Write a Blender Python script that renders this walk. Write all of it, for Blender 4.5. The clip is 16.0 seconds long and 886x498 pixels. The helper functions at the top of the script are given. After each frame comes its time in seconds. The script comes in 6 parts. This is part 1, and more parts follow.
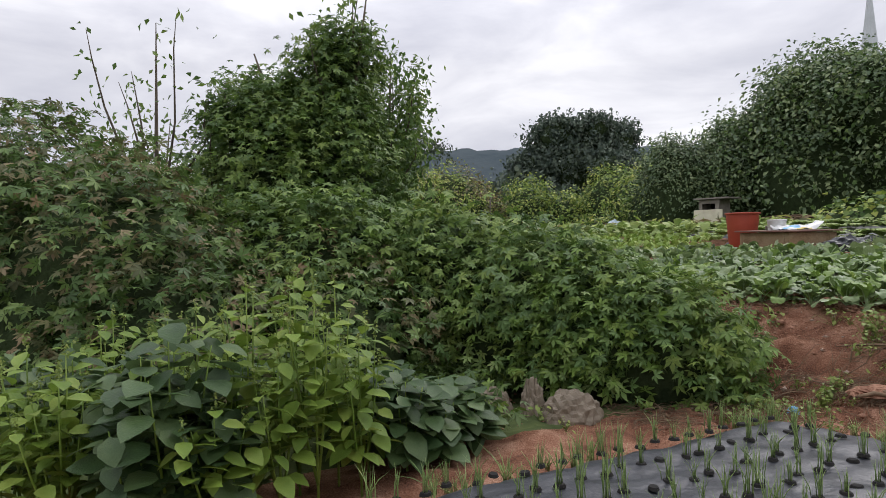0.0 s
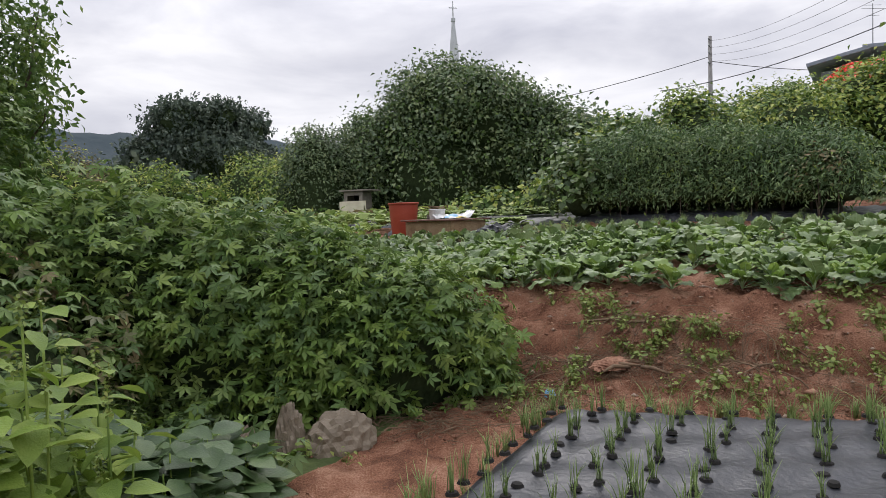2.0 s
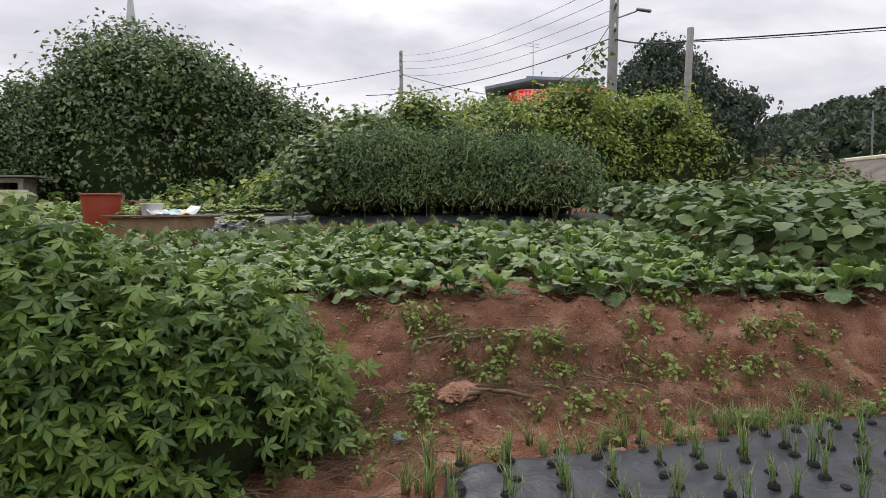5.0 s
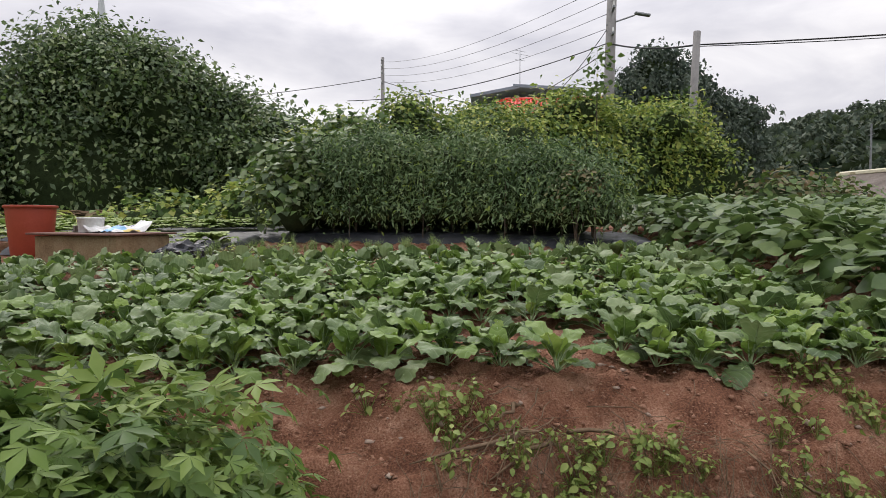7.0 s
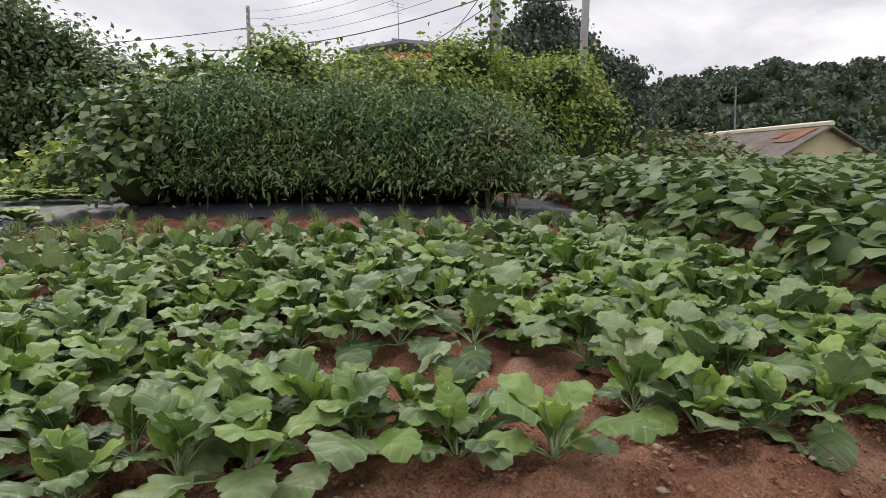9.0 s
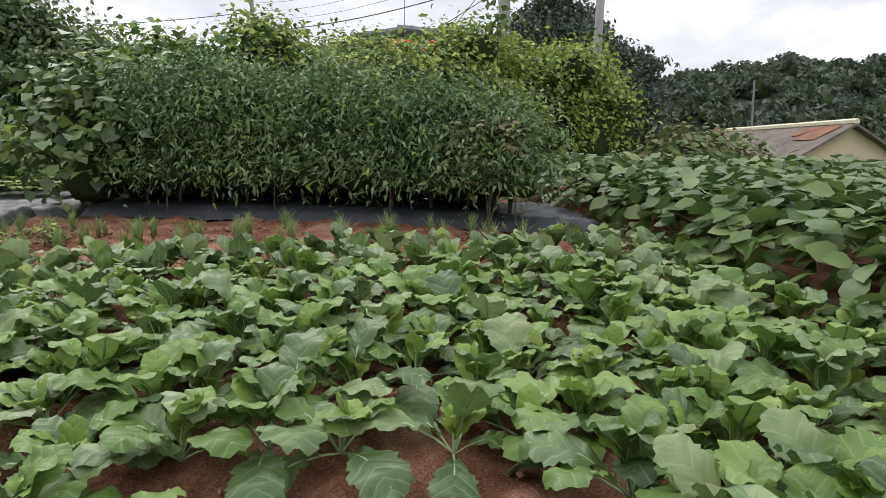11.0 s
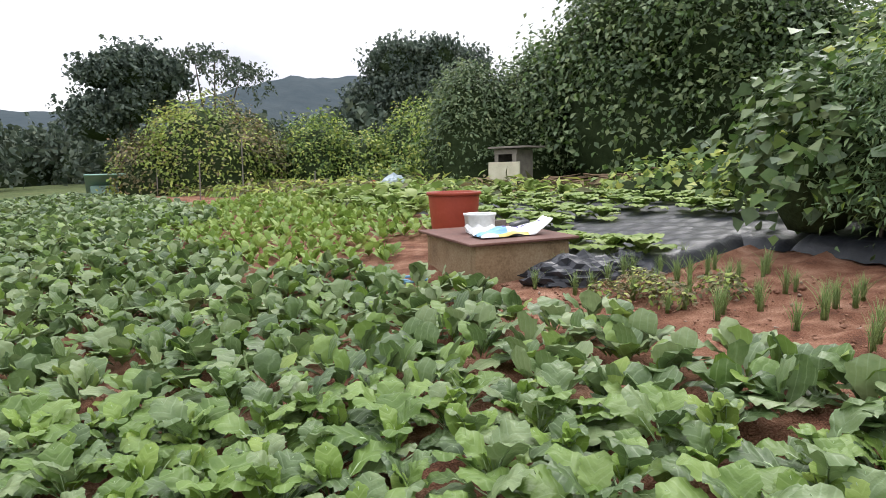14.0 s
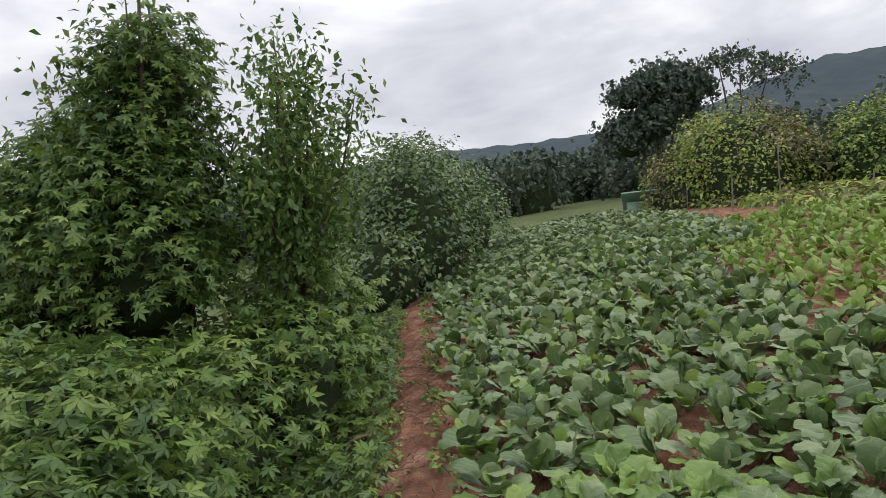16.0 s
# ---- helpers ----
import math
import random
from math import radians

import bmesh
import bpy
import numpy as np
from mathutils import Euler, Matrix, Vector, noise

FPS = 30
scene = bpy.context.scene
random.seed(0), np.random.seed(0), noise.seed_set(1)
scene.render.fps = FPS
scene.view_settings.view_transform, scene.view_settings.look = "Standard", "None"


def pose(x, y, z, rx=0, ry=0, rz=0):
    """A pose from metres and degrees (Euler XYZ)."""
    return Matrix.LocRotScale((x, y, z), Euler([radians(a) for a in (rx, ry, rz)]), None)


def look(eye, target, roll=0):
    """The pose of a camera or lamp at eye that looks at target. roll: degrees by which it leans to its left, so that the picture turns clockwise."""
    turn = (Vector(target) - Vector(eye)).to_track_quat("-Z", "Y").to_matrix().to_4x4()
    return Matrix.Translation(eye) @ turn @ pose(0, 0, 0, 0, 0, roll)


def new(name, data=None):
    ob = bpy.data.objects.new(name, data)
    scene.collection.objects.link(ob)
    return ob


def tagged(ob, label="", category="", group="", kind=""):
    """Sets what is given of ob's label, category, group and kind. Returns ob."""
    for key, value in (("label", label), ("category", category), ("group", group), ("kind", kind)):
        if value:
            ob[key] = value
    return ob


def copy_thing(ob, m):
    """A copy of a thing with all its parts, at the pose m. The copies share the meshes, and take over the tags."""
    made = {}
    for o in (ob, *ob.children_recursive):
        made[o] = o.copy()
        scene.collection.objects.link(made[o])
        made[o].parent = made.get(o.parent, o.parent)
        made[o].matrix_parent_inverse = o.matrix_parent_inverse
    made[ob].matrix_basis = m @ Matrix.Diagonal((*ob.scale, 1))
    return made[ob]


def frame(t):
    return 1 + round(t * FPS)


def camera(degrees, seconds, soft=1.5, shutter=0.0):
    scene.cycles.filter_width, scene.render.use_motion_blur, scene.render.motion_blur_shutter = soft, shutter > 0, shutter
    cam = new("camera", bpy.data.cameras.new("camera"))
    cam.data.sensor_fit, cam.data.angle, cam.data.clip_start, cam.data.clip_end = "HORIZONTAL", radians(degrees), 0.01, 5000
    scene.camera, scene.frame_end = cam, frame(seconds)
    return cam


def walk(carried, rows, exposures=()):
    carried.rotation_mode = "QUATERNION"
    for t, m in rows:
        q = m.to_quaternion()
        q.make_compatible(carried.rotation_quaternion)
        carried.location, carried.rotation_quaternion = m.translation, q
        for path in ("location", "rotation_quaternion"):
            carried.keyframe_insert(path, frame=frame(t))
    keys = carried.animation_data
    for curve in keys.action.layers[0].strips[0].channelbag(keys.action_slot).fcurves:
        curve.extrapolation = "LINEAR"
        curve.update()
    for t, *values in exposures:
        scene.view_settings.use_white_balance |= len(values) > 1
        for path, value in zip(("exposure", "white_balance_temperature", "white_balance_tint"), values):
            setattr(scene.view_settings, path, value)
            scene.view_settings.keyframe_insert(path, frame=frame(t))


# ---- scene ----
cam = camera(70.3, 16.0, soft=0.55)
PATH = [
    (0, (1.866, -0.067, 1.322), (1.130, 1.792, 1.285), -1.13),
    (0.5, (1.616, 0.134, 1.336), (1.193, 2.086, 1.231), -1.17),
    (1, (1.385, 0.386, 1.334), (1.175, 2.370, 1.207), -1.18),
    (1.5, (1.122, 0.623, 1.308), (1.190, 2.618, 1.204), -1.04),
    (2, (0.833, 0.820, 1.300), (1.246, 2.774, 1.210), -1.87),
    (2.5, (0.589, 1.015, 1.296), (1.393, 2.844, 1.212), -2.07),
    (3, (0.359, 1.148, 1.294), (1.447, 2.821, 1.169), -3.41),
    (3.5, (0.250, 1.464, 1.284), (1.443, 3.068, 1.194), -1.91),
    (3.7, (0.222, 1.550, 1.281), (1.420, 3.148, 1.182), -2.42),
    (5.8, (0.613, 2.779, 1.359), (1.938, 4.273, 1.248), 1.15),
    (6, (0.682, 2.921, 1.383), (2.008, 4.414, 1.267), 1.35),
    (6.5, (0.946, 3.307, 1.401), (2.284, 4.792, 1.321), -0.56),
    (7, (1.223, 3.728, 1.430), (2.557, 5.216, 1.353), -0.06),
    (7.5, (1.354, 4.072, 1.455), (2.724, 5.525, 1.350), -1.30),
    (8, (1.592, 4.387, 1.418), (3.115, 5.676, 1.280), -1.17),
    (8.5, (1.891, 4.667, 1.458), (3.466, 5.885, 1.270), -0.14),
    (9, (2.204, 4.950, 1.508), (3.789, 6.152, 1.307), -0.85),
    (9.2, (2.303, 5.019, 1.519), (3.925, 6.174, 1.323), -1.20),
    (11.3, (3.448, 5.530, 1.684), (4.991, 6.779, 1.439), 0.99),
    (11.5, (3.683, 5.509, 1.724), (5.064, 6.941, 1.519), 2.79),
    (12, (4.113, 5.638, 1.718), (5.107, 7.356, 1.476), -0.73),
    (12.5, (4.244, 5.812, 1.709), (4.953, 7.654, 1.390), -0.99),
    (13, (4.358, 6.019, 1.771), (4.863, 7.923, 1.431), -2.13),
    (13.5, (4.437, 6.332, 1.778), (4.546, 8.310, 1.507), -1.86),
    (14, (4.345, 6.686, 2.022), (3.924, 8.623, 1.761), -1.25),
    (14.5, (4.170, 6.849, 2.132), (3.386, 8.660, 1.800), -1.08),
    (15, (4.115, 6.920, 2.200), (3.154, 8.651, 1.913), -4.93),
    (15.5, (4.102, 6.848, 2.242), (2.827, 8.365, 1.971), -6.15),
    (16, (3.963, 6.793, 2.303), (2.282, 7.869, 2.166), -6.65),
]
walk(cam, [(t, look(eye, target, roll)) for t, eye, target, roll in PATH],
     exposures=[(t, ev, 6600 if 5 < t < 10 else 6350, 14 if t < 10 else 12) for t, ev in ((0.0, -0.05), (9.2, 0.02), (11.5, 0.22), (12.0, 0.1), (12.5, 0.6), (13.0, 0.95), (13.5, 1.02), (14.0, 0.55), (14.5, 0.2), (15.0, 0.06), (16.0, -0.06))])

# ---- light ----
world = bpy.data.worlds.new("overcast_sky")
scene.world = world
world.use_nodes = True
wn, wl = world.node_tree.nodes, world.node_tree.links
wn.clear()
w_out = wn.new("ShaderNodeOutputWorld")
w_bg = wn.new("ShaderNodeBackground")
w_sky = wn.new("ShaderNodeTexSky")
w_sky.sky_type, w_sky.sun_disc = "NISHITA", False
w_sky.sun_elevation, w_sky.sun_rotation = radians(48), radians(20)
w_co = wn.new("ShaderNodeTexCoord")
w_map = wn.new("ShaderNodeMapping")
w_map.inputs["Scale"].default_value = (1.6, 1.6, 4.6)
w_noise = wn.new("ShaderNodeTexNoise")
w_noise.inputs["Scale"].default_value = 2.2
w_noise.inputs["Detail"].default_value = 7
w_noise.inputs["Roughness"].default_value = 0.52
w_noise.inputs["Distortion"].default_value = 0.35
w_ramp = wn.new("ShaderNodeValToRGB")
w_ramp.color_ramp.elements[0].position, w_ramp.color_ramp.elements[0].color = 0.30, (6.0, 6.1, 6.7, 1)
w_ramp.color_ramp.elements[1].position, w_ramp.color_ramp.elements[1].color = 0.66, (10.6, 10.6, 10.6, 1)
mid = w_ramp.color_ramp.elements.new(0.5)
mid.color = (8.2, 8.25, 8.6, 1)
w_mix = wn.new("ShaderNodeMixRGB")
w_mix.inputs["Fac"].default_value = 0.93
w_bg.inputs["Strength"].default_value = 0.1
wl.new(w_co.outputs["Generated"], w_map.inputs["Vector"])
wl.new(w_map.outputs["Vector"], w_noise.inputs["Vector"])
wl.new(w_noise.outputs["Fac"], w_ramp.inputs["Fac"])
wl.new(w_sky.outputs["Color"], w_mix.inputs["Color1"])
wl.new(w_ramp.outputs["Color"], w_mix.inputs["Color2"])
w_sep = wn.new("ShaderNodeSeparateXYZ")  # an overcast sky grows brighter towards its zenith
w_grad = wn.new("ShaderNodeMapRange")
w_grad.inputs["From Min"].default_value, w_grad.inputs["From Max"].default_value = 0.25, 1.0
w_grad.inputs["To Min"].default_value, w_grad.inputs["To Max"].default_value = 1.0, 2.3
w_scale = wn.new("ShaderNodeVectorMath")
w_scale.operation = "SCALE"
wl.new(w_co.outputs["Generated"], w_sep.inputs["Vector"])
wl.new(w_sep.outputs["Z"], w_grad.inputs["Value"])
wl.new(w_mix.outputs["Color"], w_scale.inputs[0])
wl.new(w_grad.outputs["Result"], w_scale.inputs["Scale"])
wl.new(w_scale.outputs["Vector"], w_bg.inputs["Color"])
wl.new(w_bg.outputs["Background"], w_out.inputs["Surface"])

sun = new("sun", bpy.data.lights.new("sun", "SUN"))
sun.data.energy, sun.data.angle, sun.data.color = 1.0, radians(24), (1.0, 0.96, 0.9)
sun.matrix_world = look((0, 0, 60), (-20, -55, 0))

# ---- plan: n runs up the field from the terrace edge, e runs along that edge ----
OX, OY = 3.75, 6.0
EX, EY = -0.7413, 0.6712
NX, NY = 0.6712, 0.7413
rng = np.random.default_rng(7)


def to_world(n, e):
    return OX + n * NX + e * EX, OY + n * NY + e * EY


def to_plan(x, y):
    return (x - OX) * NX + (y - OY) * NY, (x - OX) * EX + (y - OY) * EY


def step(a, b, v):
    k = np.clip((v - a) / (b - a), 0, 1)
    return k * k * (3 - 2 * k)


def height(n, e):
    """Ground level: a low plot, an earth bank, and the sloping field above it."""
    n, e = np.asarray(n, float), np.asarray(e, float)
    n = n + 0.21 * np.clip(e - 3.2, 0, 25)
    low = -0.02 - 0.07 * np.clip(e, 0, 4)
    top = 0.62 + 0.085 * np.clip(n, 0, 9) + 0.045 * np.clip(n - 9, 0, 14) - 0.03 * np.clip(e, 0, 5)
    foot = -1.35 + 0.08 * np.sin(e * 1.3) - 0.25 * np.clip(e, 0, 4) - 0.17 * np.clip(e, -4, 0)
    u = (n - foot) / (-0.02 - foot) + 0.035 * np.sin(e * 4.7) + 0.02 * np.sin(e * 11.3 + 1)
    k = 0.30 * step(0, 0.45, u) + 0.34 * step(0.46, 0.62, u) + 0.36 * step(0.62, 1, u)
    wave = 0.03 * np.sin(n * 2.1 + e * 1.7) * np.sin(e * 2.3 - n)
    far = np.clip((np.hypot(n, e) - 30) / 100, 0, 1)
    return (low * (1 - k) + top * k + wave * (0.3 + k * (1 - k) * 3)) * (1 - far) + far * 1.0


def ground_at(x, y):
    return float(height(*to_plan(x, y)))


# ---- materials ----
def material(name):
    m = bpy.data.materials.new(name)
    m.use_nodes = True
    return m, m.node_tree.nodes, m.node_tree.links, m.node_tree.nodes["Principled BSDF"]


def ramp(nodes, stops):
    r = nodes.new("ShaderNodeValToRGB")
    els = r.color_ramp.elements
    els[0].position, els[0].color = stops[0][0], (*stops[0][1], 1)
    els[1].position, els[1].color = stops[-1][0], (*stops[-1][1], 1)
    for p, c in stops[1:-1]:
        els.new(p).color = (*c, 1)
    return r


def leaf_material(name, dark, mid_tone, light, rough=0.5, through_light=0.25, scale=18.0, spec=0.35, coat=0.0):
    """A leaf: each one its own tone, mottled, a little light passing through."""
    m, n, l, b = material(name)
    geo = n.new("ShaderNodeNewGeometry")
    co = n.new("ShaderNodeTexCoord")
    tex = n.new("ShaderNodeTexNoise")
    tex.inputs["Scale"].default_value = scale
    tex.inputs["Detail"].default_value = 3
    l.new(co.outputs["Object"], tex.inputs["Vector"])
    big = n.new("ShaderNodeTexNoise")
    big.inputs["Scale"].default_value = 1.1
    l.new(co.outputs["Object"], big.inputs["Vector"])
    add = n.new("ShaderNodeMath")
    add.operation = "MULTIPLY_ADD"
    add.inputs[1].default_value = 0.62
    info = n.new("ShaderNodeObjectInfo")
    both = n.new("ShaderNodeMath")
    both.operation = "ADD"
    l.new(geo.outputs["Random Per Island"], both.inputs[0])
    l.new(info.outputs["Random"], both.inputs[1])
    turn = n.new("ShaderNodeMath")
    turn.operation = "FRACT"
    l.new(both.outputs[0], turn.inputs[0])
    l.new(turn.outputs[0], add.inputs[0])
    add2 = n.new("ShaderNodeMath")
    add2.operation = "MULTIPLY_ADD"
    add2.inputs[1].default_value = 0.35
    l.new(tex.outputs["Fac"], add2.inputs[0])
    l.new(big.outputs["Fac"], add.inputs[2])
    sub = n.new("ShaderNodeMath")
    sub.operation = "SUBTRACT"
    l.new(add.outputs[0], sub.inputs[0])
    sub.inputs[1].default_value = 0.46
    l.new(sub.outputs[0], add2.inputs[2])
    r = ramp(n, [(0.1, dark), (0.5, mid_tone), (0.95, light)])
    l.new(add2.outputs[0], r.inputs["Fac"])
    l.new(r.outputs["Color"], b.inputs["Base Color"])
    b.inputs["Roughness"].default_value = rough
    b.inputs["Specular IOR Level"].default_value = spec
    bump = n.new("ShaderNodeBump")
    bump.inputs["Strength"].default_value = 0.35
    bump.inputs["Distance"].default_value = 0.01
    l.new(tex.outputs["Fac"], bump.inputs["Height"])
    l.new(bump.outputs["Normal"], b.inputs["Normal"])
    tr = n.new("ShaderNodeBsdfTranslucent")
    l.new(r.outputs["Color"], tr.inputs["Color"])
    mix = n.new("ShaderNodeMixShader")
    mix.inputs["Fac"].default_value = through_light
    l.new(b.outputs["BSDF"], mix.inputs[1])
    l.new(tr.outputs["BSDF"], mix.inputs[2])
    l.new(mix.outputs["Shader"], n["Material Output"].inputs["Surface"])
    return m


def vein(m, spacing, strength, tone):
    """Pale side veins that run forward from the midrib of a single leaf, with puckered flesh between."""
    n, l = m.node_tree.nodes, m.node_tree.links
    b = n["Principled BSDF"]
    co = n.new("ShaderNodeTexCoord")
    sep = n.new("ShaderNodeSeparateXYZ")
    l.new(co.outputs["Object"], sep.inputs["Vector"])
    ab = n.new("ShaderNodeMath")
    ab.operation = "ABSOLUTE"
    l.new(sep.outputs["Y"], ab.inputs[0])
    along = n.new("ShaderNodeMath")
    along.operation = "MULTIPLY_ADD"
    along.inputs[1].default_value = -0.8
    l.new(ab.outputs[0], along.inputs[0])
    l.new(sep.outputs["X"], along.inputs[2])
    wob = n.new("ShaderNodeTexNoise")
    wob.inputs["Scale"].default_value = 22
    l.new(co.outputs["Object"], wob.inputs["Vector"])
    sh = n.new("ShaderNodeMath")
    sh.operation = "MULTIPLY_ADD"
    sh.inputs[1].default_value = 0.02
    l.new(wob.outputs["Fac"], sh.inputs[0])
    l.new(along.outputs[0], sh.inputs[2])
    frac = n.new("ShaderNodeMath")
    frac.operation = "PINGPONG"
    frac.inputs[1].default_value = spacing
    l.new(sh.outputs[0], frac.inputs[0])
    line = n.new("ShaderNodeMapRange")
    line.inputs["From Min"].default_value, line.inputs["From Max"].default_value = 0.0, spacing * 0.22
    line.inputs["To Min"].default_value, line.inputs["To Max"].default_value = strength, 0.0
    l.new(frac.outputs[0], line.inputs["Value"])
    mix = n.new("ShaderNodeMixRGB")
    mix.inputs["Color2"].default_value = (*tone, 1)
    old = b.inputs["Base Color"].links[0].from_socket
    l.new(line.outputs["Result"], mix.inputs["Fac"])
    l.new(old, mix.inputs["Color1"])
    l.new(mix.outputs["Color"], b.inputs["Base Color"])
    bump = b.inputs["Normal"].links[0].from_node
    pk = n.new("ShaderNodeMath")
    pk.operation = "MULTIPLY_ADD"
    pk.inputs[1].default_value = 14.0
    l.new(frac.outputs[0], pk.inputs[0])
    l.new(bump.inputs["Height"].links[0].from_socket, pk.inputs[2])
    l.new(pk.outputs[0], bump.inputs["Height"])
    bump.inputs["Strength"].default_value = 0.6
    return m


def rough_material(name, stops, scale=6.0, fine=60.0, rough=0.85, bump=0.5, distance=0.02, spec=0.3, metal=0.0, stretch=(1, 1, 1)):
    """A worn surface: stains at a large scale, grain at a small one, and relief."""
    m, n, l, b = material(name)
    co = n.new("ShaderNodeTexCoord")
    mp = n.new("ShaderNodeMapping")
    mp.inputs["Scale"].default_value = stretch
    l.new(co.outputs["Object"], mp.inputs["Vector"])
    big, small = n.new("ShaderNodeTexNoise"), n.new("ShaderNodeTexNoise")
    big.inputs["Scale"].default_value, small.inputs["Scale"].default_value = scale, fine
    big.inputs["Detail"].default_value, small.inputs["Detail"].default_value = 5, 4
    l.new(mp.outputs["Vector"], big.inputs["Vector"])
    l.new(mp.outputs["Vector"], small.inputs["Vector"])
    mix = n.new("ShaderNodeMath")
    mix.operation = "MULTIPLY_ADD"
    mix.inputs[1].default_value = 0.4
    l.new(small.outputs["Fac"], mix.inputs[0])
    half = n.new("ShaderNodeMath")
    half.operation = "MULTIPLY"
    half.inputs[1].default_value = 0.6
    l.new(big.outputs["Fac"], half.inputs[0])
    l.new(half.outputs[0], mix.inputs[2])
    r = ramp(n, stops)
    l.new(mix.outputs[0], r.inputs["Fac"])
    l.new(r.outputs["Color"], b.inputs["Base Color"])
    b.inputs["Roughness"].default_value, b.inputs["Metallic"].default_value = rough, metal
    b.inputs["Specular IOR Level"].default_value = spec
    bp = n.new("ShaderNodeBump")
    bp.inputs["Strength"].default_value, bp.inputs["Distance"].default_value = bump, distance
    l.new(mix.outputs[0], bp.inputs["Height"])
    l.new(bp.outputs["Normal"], b.inputs["Normal"])
    return m


SOIL = rough_material("red_soil", [(0.36, (0.095, 0.042, 0.026)), (0.46, (0.185, 0.085, 0.050)), (0.54, (0.260, 0.132, 0.082)), (0.66, (0.40, 0.24, 0.165))], 4.0, 95, 0.95, 1.0, 0.035, 0.15)
CLOD = rough_material("soil_clod", [(0.38, (0.14, 0.064, 0.040)), (0.6, (0.36, 0.205, 0.135))], 9, 60, 0.95, 0.7, 0.02, 0.15)
STONE = rough_material("pale_stone", [(0.3, (0.22, 0.15, 0.11)), (0.7, (0.42, 0.33, 0.26))], 9, 60, 0.85, 0.5)
WEEDY = rough_material("weedy_ground", [(0.3, (0.04, 0.055, 0.022)), (0.5, (0.085, 0.11, 0.04)), (0.75, (0.16, 0.16, 0.075))], 0.8, 9, 0.95, 0.9, 0.1, 0.1)
MULCH = rough_material("black_mulch_film", [(0.3, (0.016, 0.018, 0.022)), (0.6, (0.03, 0.033, 0.04)), (0.85, (0.10, 0.09, 0.085))], 5, 30, 0.4, 0.6, 0.02, 0.45, 0.0, (1, 1, 1))
TWIG = rough_material("bark", [(0.3, (0.05, 0.038, 0.028)), (0.7, (0.15, 0.12, 0.09))], 9, 80, 0.9, 0.8)
DRY = rough_material("dry_stalks", [(0.3, (0.085, 0.055, 0.035)), (0.7, (0.24, 0.165, 0.10))], 9, 60, 0.9, 0.4)
# Dark green that paints the shade inside plant masses onto their filler cores.
CORE_SHADE = rough_material("inner_foliage", [(0.3, (0.022, 0.034, 0.016)), (0.7, (0.060, 0.084, 0.036))], 6, 30, 0.95, 0.8, 0.05, 0.05)
RADISH = leaf_material("radish_leaf", (0.056, 0.100, 0.032), (0.132, 0.202, 0.068), (0.285, 0.350, 0.165), 0.44, 0.24, 26, 0.5)
RADISH_MID = leaf_material("green_radish_leaf", (0.080, 0.145, 0.030), (0.160, 0.255, 0.056), (0.270, 0.370, 0.110), 0.46, 0.28, 26, 0.4)
RADISH_YOUNG = leaf_material("young_radish_leaf", (0.130, 0.215, 0.036), (0.200, 0.310, 0.054), (0.315, 0.400, 0.105), 0.5, 0.3, 26, 0.35)
vein(RADISH, 0.024, 0.38, (0.34, 0.44, 0.25))
vein(RADISH_MID, 0.024, 0.38, (0.36, 0.47, 0.22))
vein(RADISH_YOUNG, 0.022, 0.35, (0.42, 0.52, 0.2))
RIB = rough_material("pale_leaf_rib", [(0.3, (0.30, 0.42, 0.20)), (0.7, (0.42, 0.52, 0.30))], 20, 90, 0.5, 0.2)
HOP = leaf_material("hop_vine_leaf", (0.050, 0.096, 0.026), (0.102, 0.178, 0.044), (0.205, 0.280, 0.075), 0.5, 0.3)
HOP_LIGHT = leaf_material("light_vine_leaf", (0.164, 0.247, 0.047), (0.289, 0.386, 0.076), (0.519, 0.509, 0.137), 0.5, 0.3)
HOP_FRESH = leaf_material("fresh_hop_leaf", (0.085, 0.150, 0.028), (0.145, 0.235, 0.042), (0.250, 0.330, 0.078), 0.5, 0.3)
HOP_BROWN = leaf_material("fading_vine_leaf", (0.069, 0.087, 0.037), (0.150, 0.150, 0.062), (0.289, 0.195, 0.111), 0.6, 0.25)
PERILLA = leaf_material("perilla_leaf", (0.105, 0.178, 0.026), (0.178, 0.270, 0.040), (0.284, 0.364, 0.073), 0.5, 0.3)
PERILLA_DARK = leaf_material("bean_plant_leaf", (0.030, 0.062, 0.022), (0.066, 0.118, 0.040), (0.135, 0.195, 0.075), 0.42, 0.25)
CHILI = leaf_material("chili_leaf", (0.058, 0.108, 0.042), (0.115, 0.190, 0.072), (0.225, 0.300, 0.120), 0.45, 0.25)
BUSH = leaf_material("shrub_leaf", (0.067, 0.105, 0.055), (0.130, 0.190, 0.087), (0.250, 0.299, 0.136), 0.45, 0.2)
# The bluish cast in these two distant leaf tones stands in for haze.
DARK_TREE = leaf_material("dark_tree_leaf", (0.042, 0.066, 0.053), (0.082, 0.114, 0.083), (0.143, 0.175, 0.124), 0.6, 0.15, 3)
HILL_TREE = leaf_material("hill_tree_leaf", (0.037, 0.059, 0.040), (0.071, 0.100, 0.065), (0.136, 0.159, 0.101), 0.7, 0.15, 0.6)
BEAN = leaf_material("bean_leaf", (0.048, 0.090, 0.028), (0.095, 0.155, 0.044), (0.175, 0.240, 0.075), 0.42, 0.25)
CABBAGE = leaf_material("cabbage_leaf", (0.162, 0.244, 0.060), (0.259, 0.353, 0.091), (0.388, 0.452, 0.171), 0.5, 0.3, 22)
